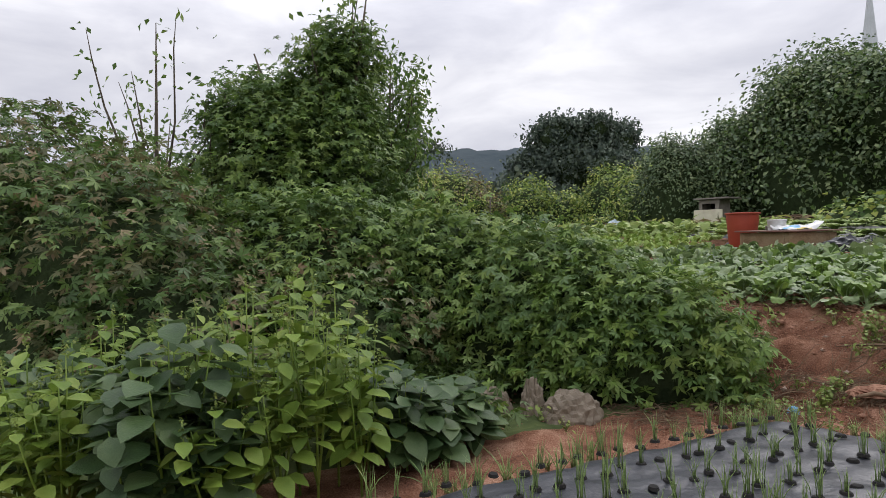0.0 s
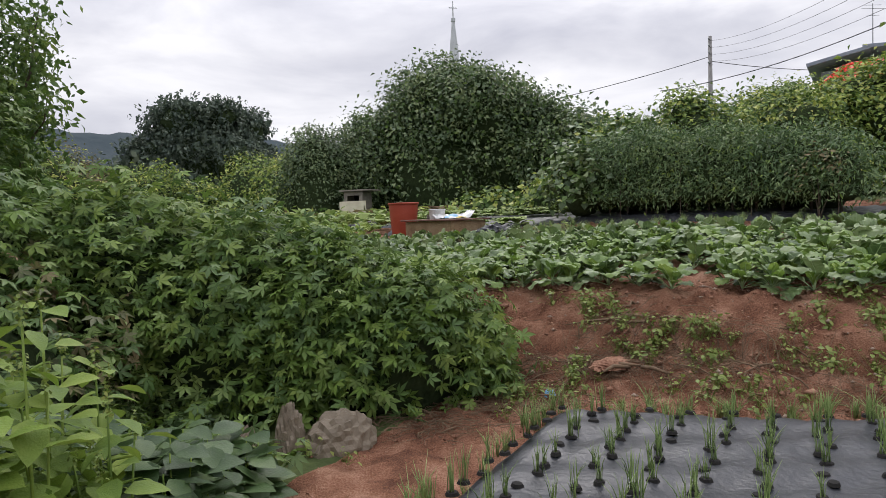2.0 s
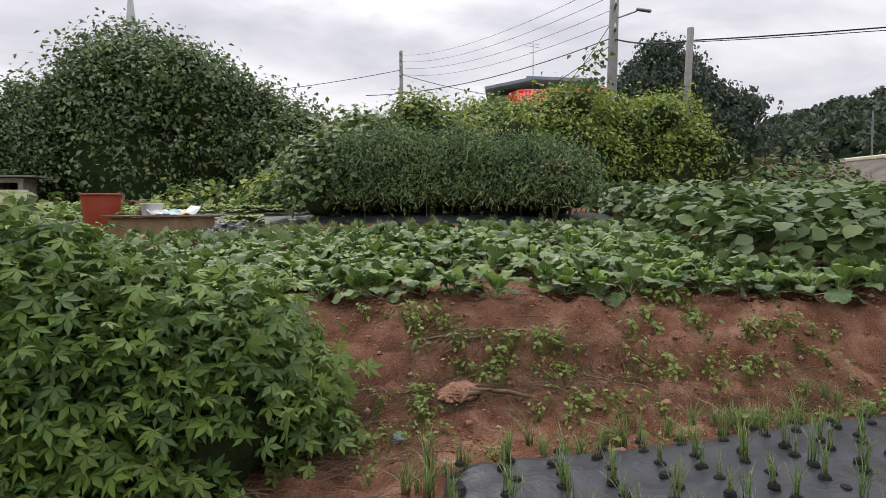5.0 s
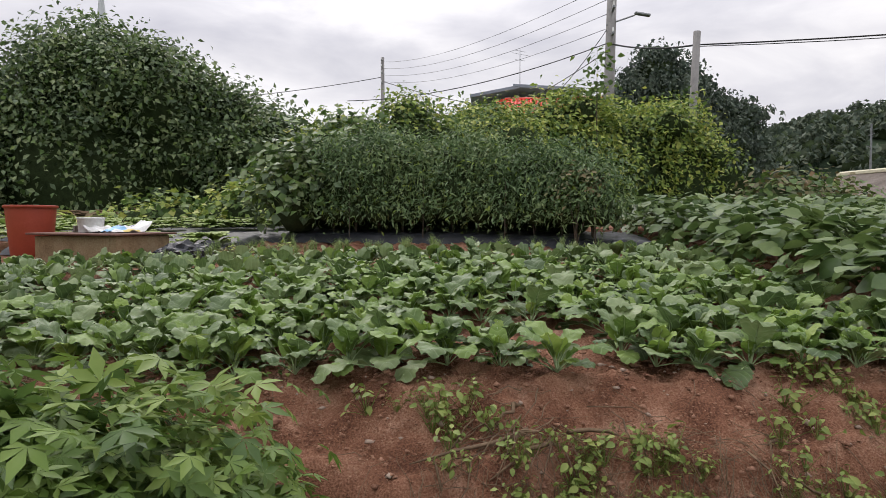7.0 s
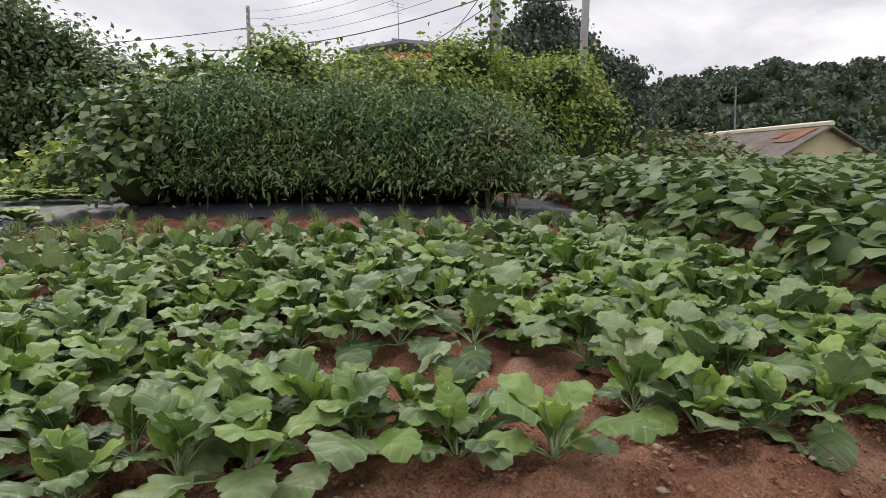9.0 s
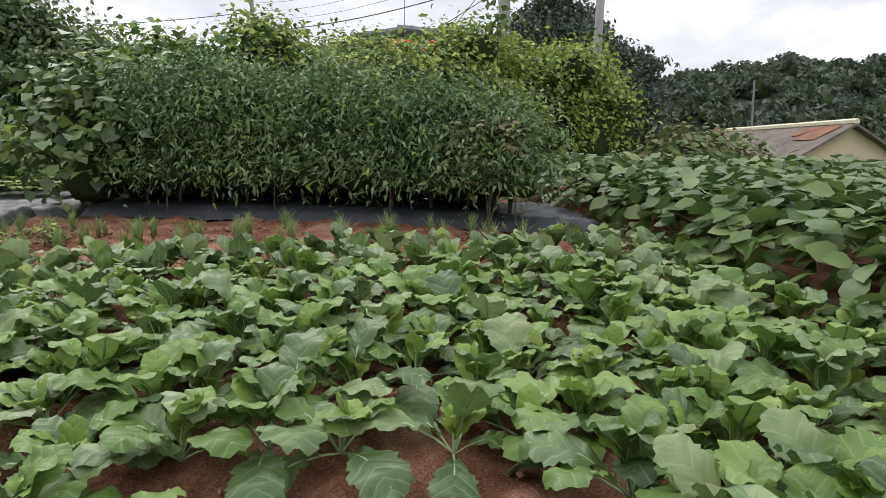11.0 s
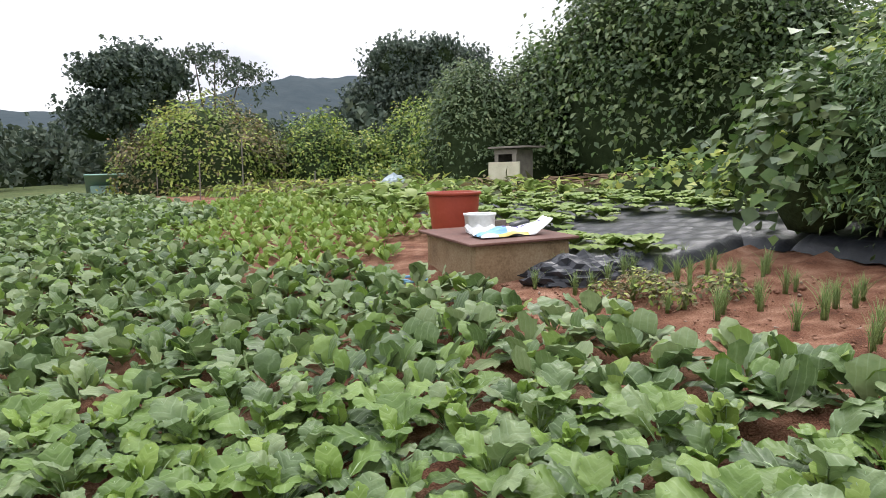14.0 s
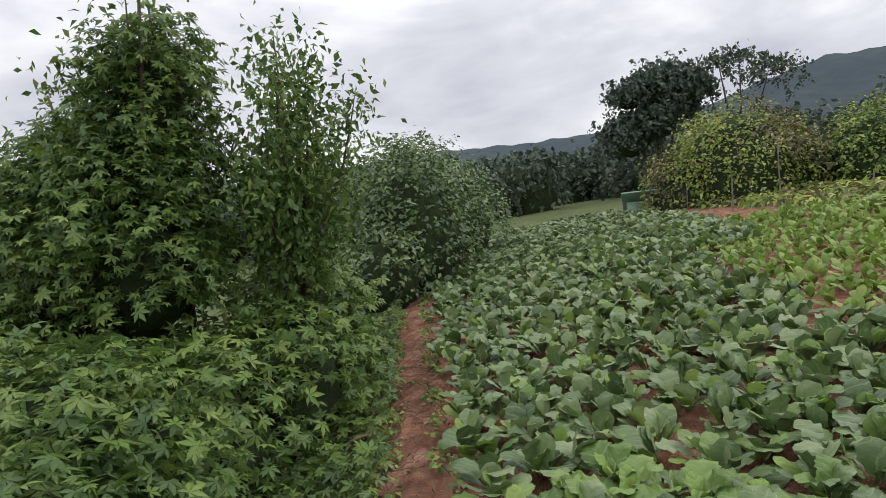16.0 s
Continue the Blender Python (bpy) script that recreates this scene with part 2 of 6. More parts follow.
ONION = leaf_material("onion_blade", (0.140, 0.225, 0.070), (0.250, 0.350, 0.115), (0.370, 0.460, 0.170), 0.45, 0.2)
WEED = leaf_material("weed_leaf", (0.119, 0.172, 0.036), (0.194, 0.261, 0.056), (0.323, 0.361, 0.101), 0.5, 0.3)
CONCRETE = rough_material("stained_concrete", [(0.28, (0.10, 0.062, 0.032)), (0.48, (0.25, 0.17, 0.095)), (0.75, (0.38, 0.30, 0.19))], 3.5, 50, 0.85, 0.4)
SLAB = rough_material("rusty_sheet", [(0.25, (0.075, 0.034, 0.026)), (0.55, (0.15, 0.07, 0.052)), (0.8, (0.23, 0.135, 0.105))], 3, 40, 0.72, 0.25, 0.01, 0.4)
RED_TUB = rough_material("red_rubber", [(0.25, (0.27, 0.045, 0.022)), (0.6, (0.34, 0.06, 0.032)), (0.85, (0.40, 0.10, 0.06))], 4, 30, 0.5, 0.12, 0.005, 0.4)
WHITE = rough_material("white_plastic", [(0.25, (0.55, 0.55, 0.53)), (0.6, (0.72, 0.72, 0.70)), (0.85, (0.8, 0.8, 0.79))], 5, 40, 0.45, 0.3)
CREAM = rough_material("cream_board", [(0.25, (0.5, 0.46, 0.33)), (0.6, (0.66, 0.62, 0.47)), (0.85, (0.74, 0.7, 0.57))], 4, 40, 0.75, 0.2)
GREY_WOOD = rough_material("weathered_wood", [(0.25, (0.12, 0.105, 0.09)), (0.6, (0.26, 0.235, 0.2)), (0.85, (0.36, 0.33, 0.29))], 6, 60, 0.9, 0.5)
# Near-black fill; in planting holes and the hut it stands in for shade.
DARK = rough_material("dark_recess_fill", [(0.3, (0.01, 0.01, 0.01)), (0.7, (0.025, 0.023, 0.02))], 6, 40, 0.95, 0.2)
SACK = rough_material("woven_sack", [(0.25, (0.13, 0.105, 0.075)), (0.6, (0.22, 0.18, 0.13)), (0.85, (0.33, 0.28, 0.21))], 5, 70, 0.6, 0.5)
BLUE = rough_material("blue_film", [(0.3, (0.12, 0.32, 0.55)), (0.7, (0.3, 0.55, 0.75))], 8, 60, 0.45, 0.3)
PURPLE = rough_material("purple_print", [(0.3, (0.06, 0.05, 0.2)), (0.7, (0.12, 0.1, 0.3))], 8, 60, 0.5, 0.1)
YELLOW = rough_material("yellow_print", [(0.3, (0.55, 0.42, 0.1)), (0.7, (0.65, 0.52, 0.18))], 8, 60, 0.5, 0.1)
POLE = rough_material("concrete_pole", [(0.3, (0.17, 0.165, 0.16)), (0.7, (0.3, 0.29, 0.28))], 3, 40, 0.85, 0.2)
STEEL = rough_material("grey_steel", [(0.3, (0.16, 0.17, 0.18)), (0.7, (0.3, 0.31, 0.32))], 5, 60, 0.5, 0.1, 0.01, 0.5, 0.6)
WIRE = rough_material("black_cable", [(0.3, (0.015, 0.015, 0.016)), (0.7, (0.035, 0.035, 0.036))], 5, 60, 0.6, 0.1)
RED_ROOF = rough_material("red_tile", [(0.3, (0.62, 0.035, 0.02)), (0.7, (0.78, 0.07, 0.04))], 3, 30, 0.45, 0.15)
BLUE_ROOF = rough_material("grey_blue_metal", [(0.3, (0.17, 0.2, 0.25)), (0.7, (0.29, 0.33, 0.39))], 2, 30, 0.5, 0.1)
OLD_ROOF = rough_material("weathered_slate", [(0.25, (0.075, 0.062, 0.05)), (0.5, (0.15, 0.125, 0.105)), (0.75, (0.26, 0.23, 0.2))], 1.4, 12, 0.9, 0.4)
RUST = rough_material("rust_patch", [(0.35, (0.13, 0.075, 0.05)), (0.6, (0.27, 0.125, 0.075))], 2, 20, 0.9, 0.2)
PLASTER = rough_material("cream_plaster", [(0.25, (0.5, 0.41, 0.26)), (0.6, (0.62, 0.53, 0.36)), (0.85, (0.68, 0.6, 0.44))], 1.5, 30, 0.85, 0.2)
SPIRE = rough_material("pale_spire_metal", [(0.3, (0.42, 0.44, 0.46)), (0.7, (0.56, 0.58, 0.6))], 1, 10, 0.45, 0.1)
GREEN_SHEET = rough_material("pale_green_sheet", [(0.3, (0.25, 0.42, 0.36)), (0.7, (0.38, 0.55, 0.48))], 2, 20, 0.6, 0.1)
HILL = rough_material("wooded_slope", [(0.3, (0.020, 0.034, 0.020)), (0.7, (0.045, 0.066, 0.036))], 0.2, 1.5, 0.95, 0.8, 0.6, 0.05)
# Aerial haze is mixed into this blue-grey tone.
MOUNTAIN = rough_material("hazed_mountain", [(0.3, (0.055, 0.072, 0.082)), (0.7, (0.085, 0.102, 0.108))], 0.02, 0.12, 1.0, 0.6, 4.0, 0.0)


# ---- mesh helpers ----
def link_mesh(name, verts, faces, mats, parent=None, label="", index=None, smooth=False):
    me = bpy.data.meshes.new(name)
    me.from_pydata([tuple(v) for v in verts] if not isinstance(verts, np.ndarray) else verts.tolist(), [], faces if isinstance(faces, list) else faces.tolist())
    for m in (mats if isinstance(mats, (list, tuple)) else [mats]):
        me.materials.append(m)
    if index is not None:
        me.polygons.foreach_set("material_index", np.asarray(index, np.int32))
    if smooth:
        me.polygons.foreach_set("use_smooth", np.ones(len(me.polygons), bool))
    me.update()
    ob = new(name, me)
    if parent is not None:
        ob.parent = parent
    if label:
        ob["label"] = label
    return ob


def part(name, bm, mat, parent=None, label="", smooth=False):
    """Links a bmesh as one mesh object under a thing or a part."""
    me = bpy.data.meshes.new(name)
    bm.to_mesh(me)
    bm.free()
    for m in (mat if isinstance(mat, (list, tuple)) else [mat]):
        me.materials.append(m)
    if smooth:
        me.polygons.foreach_set("use_smooth", np.ones(len(me.polygons), bool))
    ob = new(name, me)
    if parent is not None:
        ob.parent = parent
    if label:
        ob["label"] = label
    return ob


def box(bm, m, sx, sy, sz, bevel=0.0):
    """A box of that size round the pose m, its edges worn round."""
    made = bmesh.ops.create_cube(bm, size=1.0, matrix=m @ Matrix.Diagonal((sx, sy, sz, 1)))
    if bevel:
        edges = list({ed for v in made["verts"] for ed in v.link_edges})
        bmesh.ops.bevel(bm, geom=edges, offset=bevel, segments=2, affect="EDGES", profile=0.5)
    return bm


def cone(bm, a, b, r0, r1, sides=8):
    """A tapered rod from a to b."""
    a, b = Vector(a), Vector(b)
    d = b - a
    m = Matrix.Translation((a + b) / 2) @ d.to_track_quat("Z", "Y").to_matrix().to_4x4()
    bmesh.ops.create_cone(bm, cap_ends=True, segments=sides, radius1=r0, radius2=r1, depth=d.length, matrix=m)
    return bm


def tube_through(points, radii, sides=6):
    """Vertices and faces of a tapered tube through points."""
    pts = [Vector(p) for p in points]
    vs, fs = [], []
    for i, p in enumerate(pts):
        d = (pts[min(i + 1, len(pts) - 1)] - pts[max(i - 1, 0)]).normalized()
        q = d.to_track_quat("Z", "Y")
        for k in range(sides):
            a = 2 * math.pi * k / sides
            vs.append(p + q @ Vector((radii[i] * math.cos(a), radii[i] * math.sin(a), 0)))
    for i in range(len(pts) - 1):
        for k in range(sides):
            a, b = i * sides + k, i * sides + (k + 1) % sides
            fs.append((a, b, b + sides, a + sides))
    fs.append(tuple(range(sides))[::-1])
    fs.append(tuple((len(pts) - 1) * sides + k for k in range(sides)))
    return vs, fs


def join_tubes(tubes):
    vs, fs = [], []
    for v, f in tubes:
        o = len(vs)
        vs += v
        fs += [tuple(i + o for i in q) for q in f]
    return vs, fs


# ---- leaf shapes: x runs along the leaf, y across, z is its face ----
def leaf_ovate(width=0.6, fold=0.14, droop=0.18):
    v = [(0, 0, 0)]
    for s, w in ((0.25, 0.85), (0.55, 0.95), (0.82, 0.5)):
        z = -droop * s * s
        v += [(s, -width / 2 * w, z + fold * w * 0.5), (s, 0, z), (s, width / 2 * w, z + fold * w * 0.5)]
    v.append((1, 0, -droop))
    f = [(0, 2, 1), (0, 3, 2), (1, 2, 5, 4), (2, 3, 6, 5), (4, 5, 8, 7), (5, 6, 9, 8), (7, 8, 10), (8, 9, 10)]
    return np.array(v), f


def leaf_lance():
    v = [(0, 0, 0), (0.4, -0.15, 0.05), (0.4, 0, -0.03), (0.4, 0.15, 0.05), (1, 0, -0.22)]
    return np.array(v), [(0, 2, 1), (0, 3, 2), (1, 2, 4), (2, 3, 4)]


def leaf_palmate(lobes=5):
    """A deeply lobed leaf: pointed elliptic lobes that spread from the stalk and droop at their tips."""
    v, f = [(0.12, 0, 0.03)], []
    spread = radians(255)
    for k in range(lobes):
        off = (k - (lobes - 1) / 2) / ((lobes - 1) / 2)
        a, size = off * spread * 0.4, 1.0 - 0.36 * abs(off) ** 1.5
        half = radians(21)
        base = len(v)
        for aa, rr, z in ((a - half, 0.50 * size, -0.005), (a, 0.93 * size, -0.17), (a + half, 0.50 * size, -0.005)):
            v.append((0.12 + rr * math.cos(aa), rr * math.sin(aa), z))
        f += [(0, base, base + 1), (0, base + 1, base + 2)]
    return np.array(v), f


def leaf_small():
    """A plain folded leaf for plants further off."""
    v = [(0, 0, 0), (0.45, -0.3, 0.08), (0.5, 0, -0.02), (0.45, 0.3, 0.08), (1, 0, -0.2)]
    return np.array(v), [(0, 2, 1), (0, 3, 2), (1, 2, 4), (2, 3, 4)]


def leaf_clump(k=5, seed=3):
    """A small spray of leaves, for trees far off."""
    g = np.random.default_rng(seed)
    v, f = [], []
    for i in range(k):
        o = g.uniform(-0.4, 0.4, 3)
        d = g.normal(size=3)
        d /= np.linalg.norm(d)
        s = np.cross(d, g.normal(size=3))
        s *= 0.2 / np.linalg.norm(s)
        b = len(v)
        v += [o - d * 0.35, o - s, o + d * 0.4, o + s]
        f += [(b, b + 1, b + 2), (b, b + 2, b + 3)]
    return np.array(v), f


OVATE, LANCE, PALM, CLUMP = leaf_ovate(), leaf_lance(), leaf_palmate(), leaf_clump(4)
ROUND = leaf_ovate(0.9, 0.1, 0.2)
SMALL = leaf_small()
BROAD = (SMALL[0] * np.array([1, 1.5, 1]), SMALL[1])


def scatter(shape, pos, out, size, up=0.7, jitter=0.5, hang=0.25, g=rng):
    """Leaves of one shape at many places, facing outwards and up: vertices and faces."""
    v, f = shape
    k = len(pos)
    nrm = out * 0.6 + np.array([0, 0, up]) + g.normal(size=(k, 3)) * jitter
    nrm /= np.linalg.norm(nrm, axis=1)[:, None] + 1e-9
    way = out * 0.7 + np.array([0, 0, -hang]) + g.normal(size=(k, 3)) * 0.8
    way -= nrm * np.sum(way * nrm, axis=1)[:, None]
    way /= np.linalg.norm(way, axis=1)[:, None] + 1e-9
    side = np.cross(nrm, way)
    sz = np.asarray(size)[:, None, None]
    vv = pos[:, None, :] + sz * (v[None, :, 0:1] * way[:, None, :] + v[None, :, 1:2] * side[:, None, :] + v[None, :, 2:3] * nrm[:, None, :])
    vv = vv.reshape(-1, 3)
    m = len(v)
    faces = []
    for q in f:
        faces.append(np.arange(k)[:, None] * m + np.array(q)[None, :])
    return vv, faces


def leaf_mesh(name, sets, mats, parent=None, label=""):
    """One mesh from several (vertices, face arrays, material index) sets."""
    verts = np.concatenate([s[0] for s in sets])
    loops, starts, totals, index, off, pos = [], [], [], [], 0, 0
    for v, fa, mi in sets:
        for a in fa:
            loops.append((a + off).ravel())
            totals.append(np.full(len(a), a.shape[1]))
            index.append(np.full(len(a), mi))
        off += len(v)
    loops, totals, index = np.concatenate(loops), np.concatenate(totals), np.concatenate(index)
    starts = np.concatenate([[0], np.cumsum(totals)[:-1]])
    me = bpy.data.meshes.new(name)
    me.vertices.add(len(verts))
    me.vertices.foreach_set("co", verts.astype(np.float32).ravel())
    me.loops.add(len(loops))
    me.loops.foreach_set("vertex_index", loops.astype(np.int32))
    me.polygons.add(len(totals))
    me.polygons.foreach_set("loop_start", starts.astype(np.int32))
    me.polygons.foreach_set("loop_total", totals.astype(np.int32))
    for m in mats:
        me.materials.append(m)
    me.polygons.foreach_set("material_index", index.astype(np.int32))
    me.update(calc_edges=True)
    ob = new(name, me)
    if parent is not None:
        ob.parent = parent
    if label:
        ob["label"] = label
    return ob


def on_blobs(blobs, count, g=rng, depth=(0.82, 1.12), lump=0.16, freq=1.6, per=1, spray=0.2):
    """Places on the uneven skin of a union of ellipsoids, with outward directions."""
    c = np.array([b[:3] for b in blobs], float)
    r = np.array([b[3:6] for b in blobs], float)
    area = (r[:, 0] * r[:, 1] + r[:, 0] * r[:, 2] + r[:, 1] * r[:, 2])
    pick = g.choice(len(blobs), size=int(count * 2.8 / per), p=area / area.sum())
    d = g.normal(size=(len(pick), 3))
    d[:, 2] = np.where(d[:, 2] < -0.35, -d[:, 2], d[:, 2])
    d /= np.linalg.norm(d, axis=1)[:, None]
    base = c[pick] + d * r[pick]
    w = base * freq
    wav = (np.sin(w[:, 0] * 2.1 + 1.3 * np.sin(w[:, 1] * 1.7)) + np.sin(w[:, 1] * 2.3 + 1.1 * np.sin(w[:, 2] * 2.2)) + np.sin(w[:, 2] * 2.9 + w[:, 0])) / 3
    k = g.uniform(*depth, len(pick)) + lump * wav
    p = c[pick] + d * r[pick] * k[:, None]
    inside = np.zeros(len(p), bool)
    for i in range(len(blobs)):
        q = np.linalg.norm((p - c[i]) / r[i], axis=1)
        inside |= (q < 0.72) & (pick != i)
    out = d / r[pick]
    out /= np.linalg.norm(out, axis=1)[:, None]
    keep = ~inside
    p, out = p[keep], out[keep]
    if per > 1:  # leaves gather in sprays, with gaps between them
        grow = g.uniform(0.5, 1.5, len(p))
        p, out, grow = np.repeat(p, per, 0), np.repeat(out, per, 0), np.repeat(grow, per)
        p = p + g.normal(0, spray, p.shape) * grow[:, None] * np.array([1, 1, 0.7]) + out * (spray * 0.5 * grow)[:, None]
        out = out + g.normal(0, 0.45, out.shape)
        out /= np.linalg.norm(out, axis=1)[:, None]
    mix = g.permutation(len(p))[:count]
    return p[mix], out[mix]


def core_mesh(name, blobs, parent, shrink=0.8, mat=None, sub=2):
    """A solid filler core in shade-dark green, in place of twigs and inner leaves."""
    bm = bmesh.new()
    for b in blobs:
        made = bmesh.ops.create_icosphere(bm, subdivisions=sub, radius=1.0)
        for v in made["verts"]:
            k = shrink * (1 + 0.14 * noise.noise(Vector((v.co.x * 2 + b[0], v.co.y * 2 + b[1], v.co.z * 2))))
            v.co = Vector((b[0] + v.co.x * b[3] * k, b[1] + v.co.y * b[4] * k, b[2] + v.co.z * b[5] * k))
    return part(name, bm, mat or CORE_SHADE, parent, "filler core painted shade-dark in place of inner twigs and leaves", True)


def foliage_thing(name, blobs, count, size, shape, mat, label, category, group="", mats2=None, trunk=None, up=0.7, hang=0.25, core=0.8, depth=(0.82, 1.12), lump=0.16, freq=1.6, kind="", per=10, spray=None, jitter=0.4, core_sub=2):
    """A shrub, tree or vine mass: an Empty at its base with trunk, inner part and leaves."""
    b0 = blobs[0]
    base = new(name)
    gx, gy = (trunk[0][0][0][0], trunk[0][0][0][1]) if trunk else (b0[0], b0[1])
    base.location = (gx, gy, ground_at(gx, gy))
    bpy.context.view_layer.update()
    inv = base.matrix_world.inverted()
    obs = []
    if trunk:
        vs, fs = join_tubes([tube_through(p, r) for p, r in trunk])
        obs.append(link_mesh("trunk", [tuple(v) for v in vs], [tuple(q) for q in fs], TWIG, None, "", None, True))
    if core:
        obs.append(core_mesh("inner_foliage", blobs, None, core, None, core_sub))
    p, o = on_blobs(blobs, count, rng, depth, lump, freq, per, spray or size * 0.85)
    s = rng.uniform(0.65, 1.25, len(p)) * size
    sets = []
    if mats2:
        share = rng.random(len(p)) < mats2[1]
        if len(mats2) > 2:
            share = mats2[2](p, rng.random(len(p)))
        for sel, mi in ((~share, 0), (share, 1)):
            if sel.any():
                v, f = scatter(shape, p[sel], o[sel], s[sel], up, jitter, hang)
                sets.append((v, f, mi))
        mm = [mat, mats2[0]]
    else:
        v, f = scatter(shape, p, o, s, up, jitter, hang)
        sets.append((v, f, 0))
        mm = [mat]
    obs.append(leaf_mesh("leaves", sets, mm))
    for ob in obs:
        ob.parent = base
        ob.matrix_parent_inverse = inv
    return tagged(base, label, category, group, kind)


def lumpy(blobs, k, seed, shrink=0.84, small=(0.28, 0.48)):
    """Breaks smooth masses into boughs: each one shrinks and carries smaller masses on its skin."""
    g = np.random.default_rng(seed)
    out = []
    for x, y, z, rx, ry, rz in blobs:
        out.append((x, y, z, rx * shrink, ry * shrink, rz * shrink))
        for i in range(k):
            d = g.normal(size=3)
            d[2] = abs(d[2]) if d[2] < -0.3 else d[2]
            d /= np.linalg.norm(d)
            q = g.uniform(*small)
            r = 1.02 - 0.45 * q
            out.append((x + d[0] * rx * r, y + d[1] * ry * r, z + d[2] * rz * r, rx * q, ry * q, min(rz, (rx + ry) / 2) * q * 0.85))
    return out


def limbs(x, y, z0, tops, r=0.08):
    """Trunk and limbs from a foot to several crown places."""
    out = []
    for tx, ty, tz in tops:
        pts, rad = [], []
        for i in range(6):
            k = i / 5
            bend = 0.25 * math.sin(k * 3 + tx)
            pts.append((x + (tx - x) * k ** 1.4 + bend * 0.2 * (tz - z0) * 0.1, y + (ty - y) * k ** 1.4, z0 + (tz - z0) * k))
            rad.append(r * (1 - 0.85 * k))
        out.append((pts, rad))
    return out


# ---- ground ----
def spaced(lo, hi, fine_lo, fine_hi, pitch, grow=1.35):
    mids = list(np.arange(fine_lo, fine_hi + 1e-6, pitch))
    d, v = pitch * 2, fine_hi
    while v < hi:
        v += d
        d *= grow
        mids.append(v)
    d, v = pitch * 2, fine_lo
    while v > lo:
        v -= d
        d *= grow
        mids.insert(0, v)
    return np.array(mids)


gn, ge = spaced(-1500, 1500, -2.4, 0.8, 0.04, 1.14), spaced(-1500, 1500, -4.4, 3.6, 0.055, 1.16)
GN, GE = np.meshgrid(gn, ge, indexing="ij")
GZ = height(GN, GE)
near = (np.abs(GN) < 9) & (np.abs(GE) < 11)
rough_step = np.where(near, 0.03 * (np.sin(GN * 9.1 + np.sin(GE * 7)) * np.sin(GE * 8.3 + np.sin(GN * 5)) + 0.6 * np.sin(GN * 23 + 3 * np.sin(GE * 4)) * np.sin(GE * 19)), 0)
jit = rng.normal(0, 0.008, GZ.shape) * near
crumb = np.zeros(GZ.shape)
for i, j in zip(*np.nonzero((np.abs(GN + 0.8) < 2.2) & (np.abs(GE) < 6))):
    q = Vector((GN[i, j], GE[i, j], 0))
    crumb[i, j] = 0.045 * noise.noise(q * 4.5) + 0.05 * abs(noise.noise(q * 10)) - 0.032
jit = jit + crumb
GX, GY = to_world(GN, GE)
verts = np.stack([GX, GY, GZ + rough_step + jit], -1).reshape(-1, 3)
a, b = len(gn), len(ge)
idx = np.arange(a * b).reshape(a, b)
quads = np.stack([idx[:-1, :-1], idx[1:, :-1], idx[1:, 1:], idx[:-1, 1:]], -1).reshape(-1, 4)[:, ::-1]
cn, ce = GN.ravel()[quads[:, 0]], GE.ravel()[quads[:, 0]]
plot = (cn > -8) & (cn + 0.21 * np.clip(ce - 3.2, 0, 25) < 9.5) & (cn + 0.21 * np.clip(ce - 3.2, 0, 25) > -0.45 - 8 * (ce < 1.2)) & (ce > -13) & (ce < 30)
ground = leaf_mesh("ground", [(verts, [quads[plot]], 0), (np.zeros((0, 3)), [quads[~plot] - len(verts)], 1)], [SOIL, WEEDY])
ground.data.polygons.foreach_set("use_smooth", np.ones(len(ground.data.polygons), bool))
tagged(ground, "reddish brown garden soil with an earth bank between two plots", "ground", "", "structure")


def soil_bits(name, count, size, mat, zone, label):
    """Clods or stones strewn over the bare soil."""
    bv = 0.5 * np.array([(1, 0.2, 0.1), (0, 1, -0.1), (-1, 0, 0.1), (0.2, -1, 0), (0.2, 0.1, 1), (0, 0, -1)])
    bf = [(0, 1, 4), (1, 2, 4), (2, 3, 4), (3, 0, 4), (1, 0, 5), (2, 1, 5), (3, 2, 5), (0, 3, 5)]
    n = rng.uniform(zone[0], zone[1], count)
    e = rng.uniform(zone[2], zone[3], count)
    n = n - 0.21 * np.clip(e - 3.2, 0, 25) * (zone[2] > 0.5)
    x, y = to_world(n, e)
    z = height(n, e)
    s = size * rng.lognormal(0, 0.5, count)
    sc = np.stack([s * rng.uniform(0.7, 1.5, count), s * rng.uniform(0.7, 1.3, count), s * rng.uniform(0.4, 0.8, count)], -1)
    wob = 1 + 0.25 * rng.normal(size=(count, len(bv), 1))
    ang = rng.uniform(0, 6.3, count)
    v = bv[None] * wob * sc[:, None]
    c, s2 = np.cos(ang)[:, None], np.sin(ang)[:, None]
    vx, vy = v[..., 0] * c - v[..., 1] * s2, v[..., 0] * s2 + v[..., 1] * c
    vv = np.stack([vx + x[:, None], vy + y[:, None], v[..., 2] + z[:, None] + 0.006 + 0.1 * s[:, None]], -1).reshape(-1, 3)
    faces = [np.arange(count)[:, None] * len(bv) + np.array(q)[None] for q in bf]
    return tagged(leaf_mesh(name, [(vv, faces, 0)], [mat]), label, "soil", "", "stuff")


soil_bits("soil_clods", 12000, 0.0095, CLOD, (-1.6, 0.4, -3.8, 1.8), "fine reddish crumbs of soil on the bank")
soil_bits("soil_clods", 3000, 0.013, CLOD, (-4.5, 1.5, -5, 3.5), "crumbly reddish soil clods lying on the bank and path")
soil_bits("soil_clods", 3600, 0.018, CLOD, (4.0, 6.2, -3.5, 5), "crumbly soil clods between the onion rows")
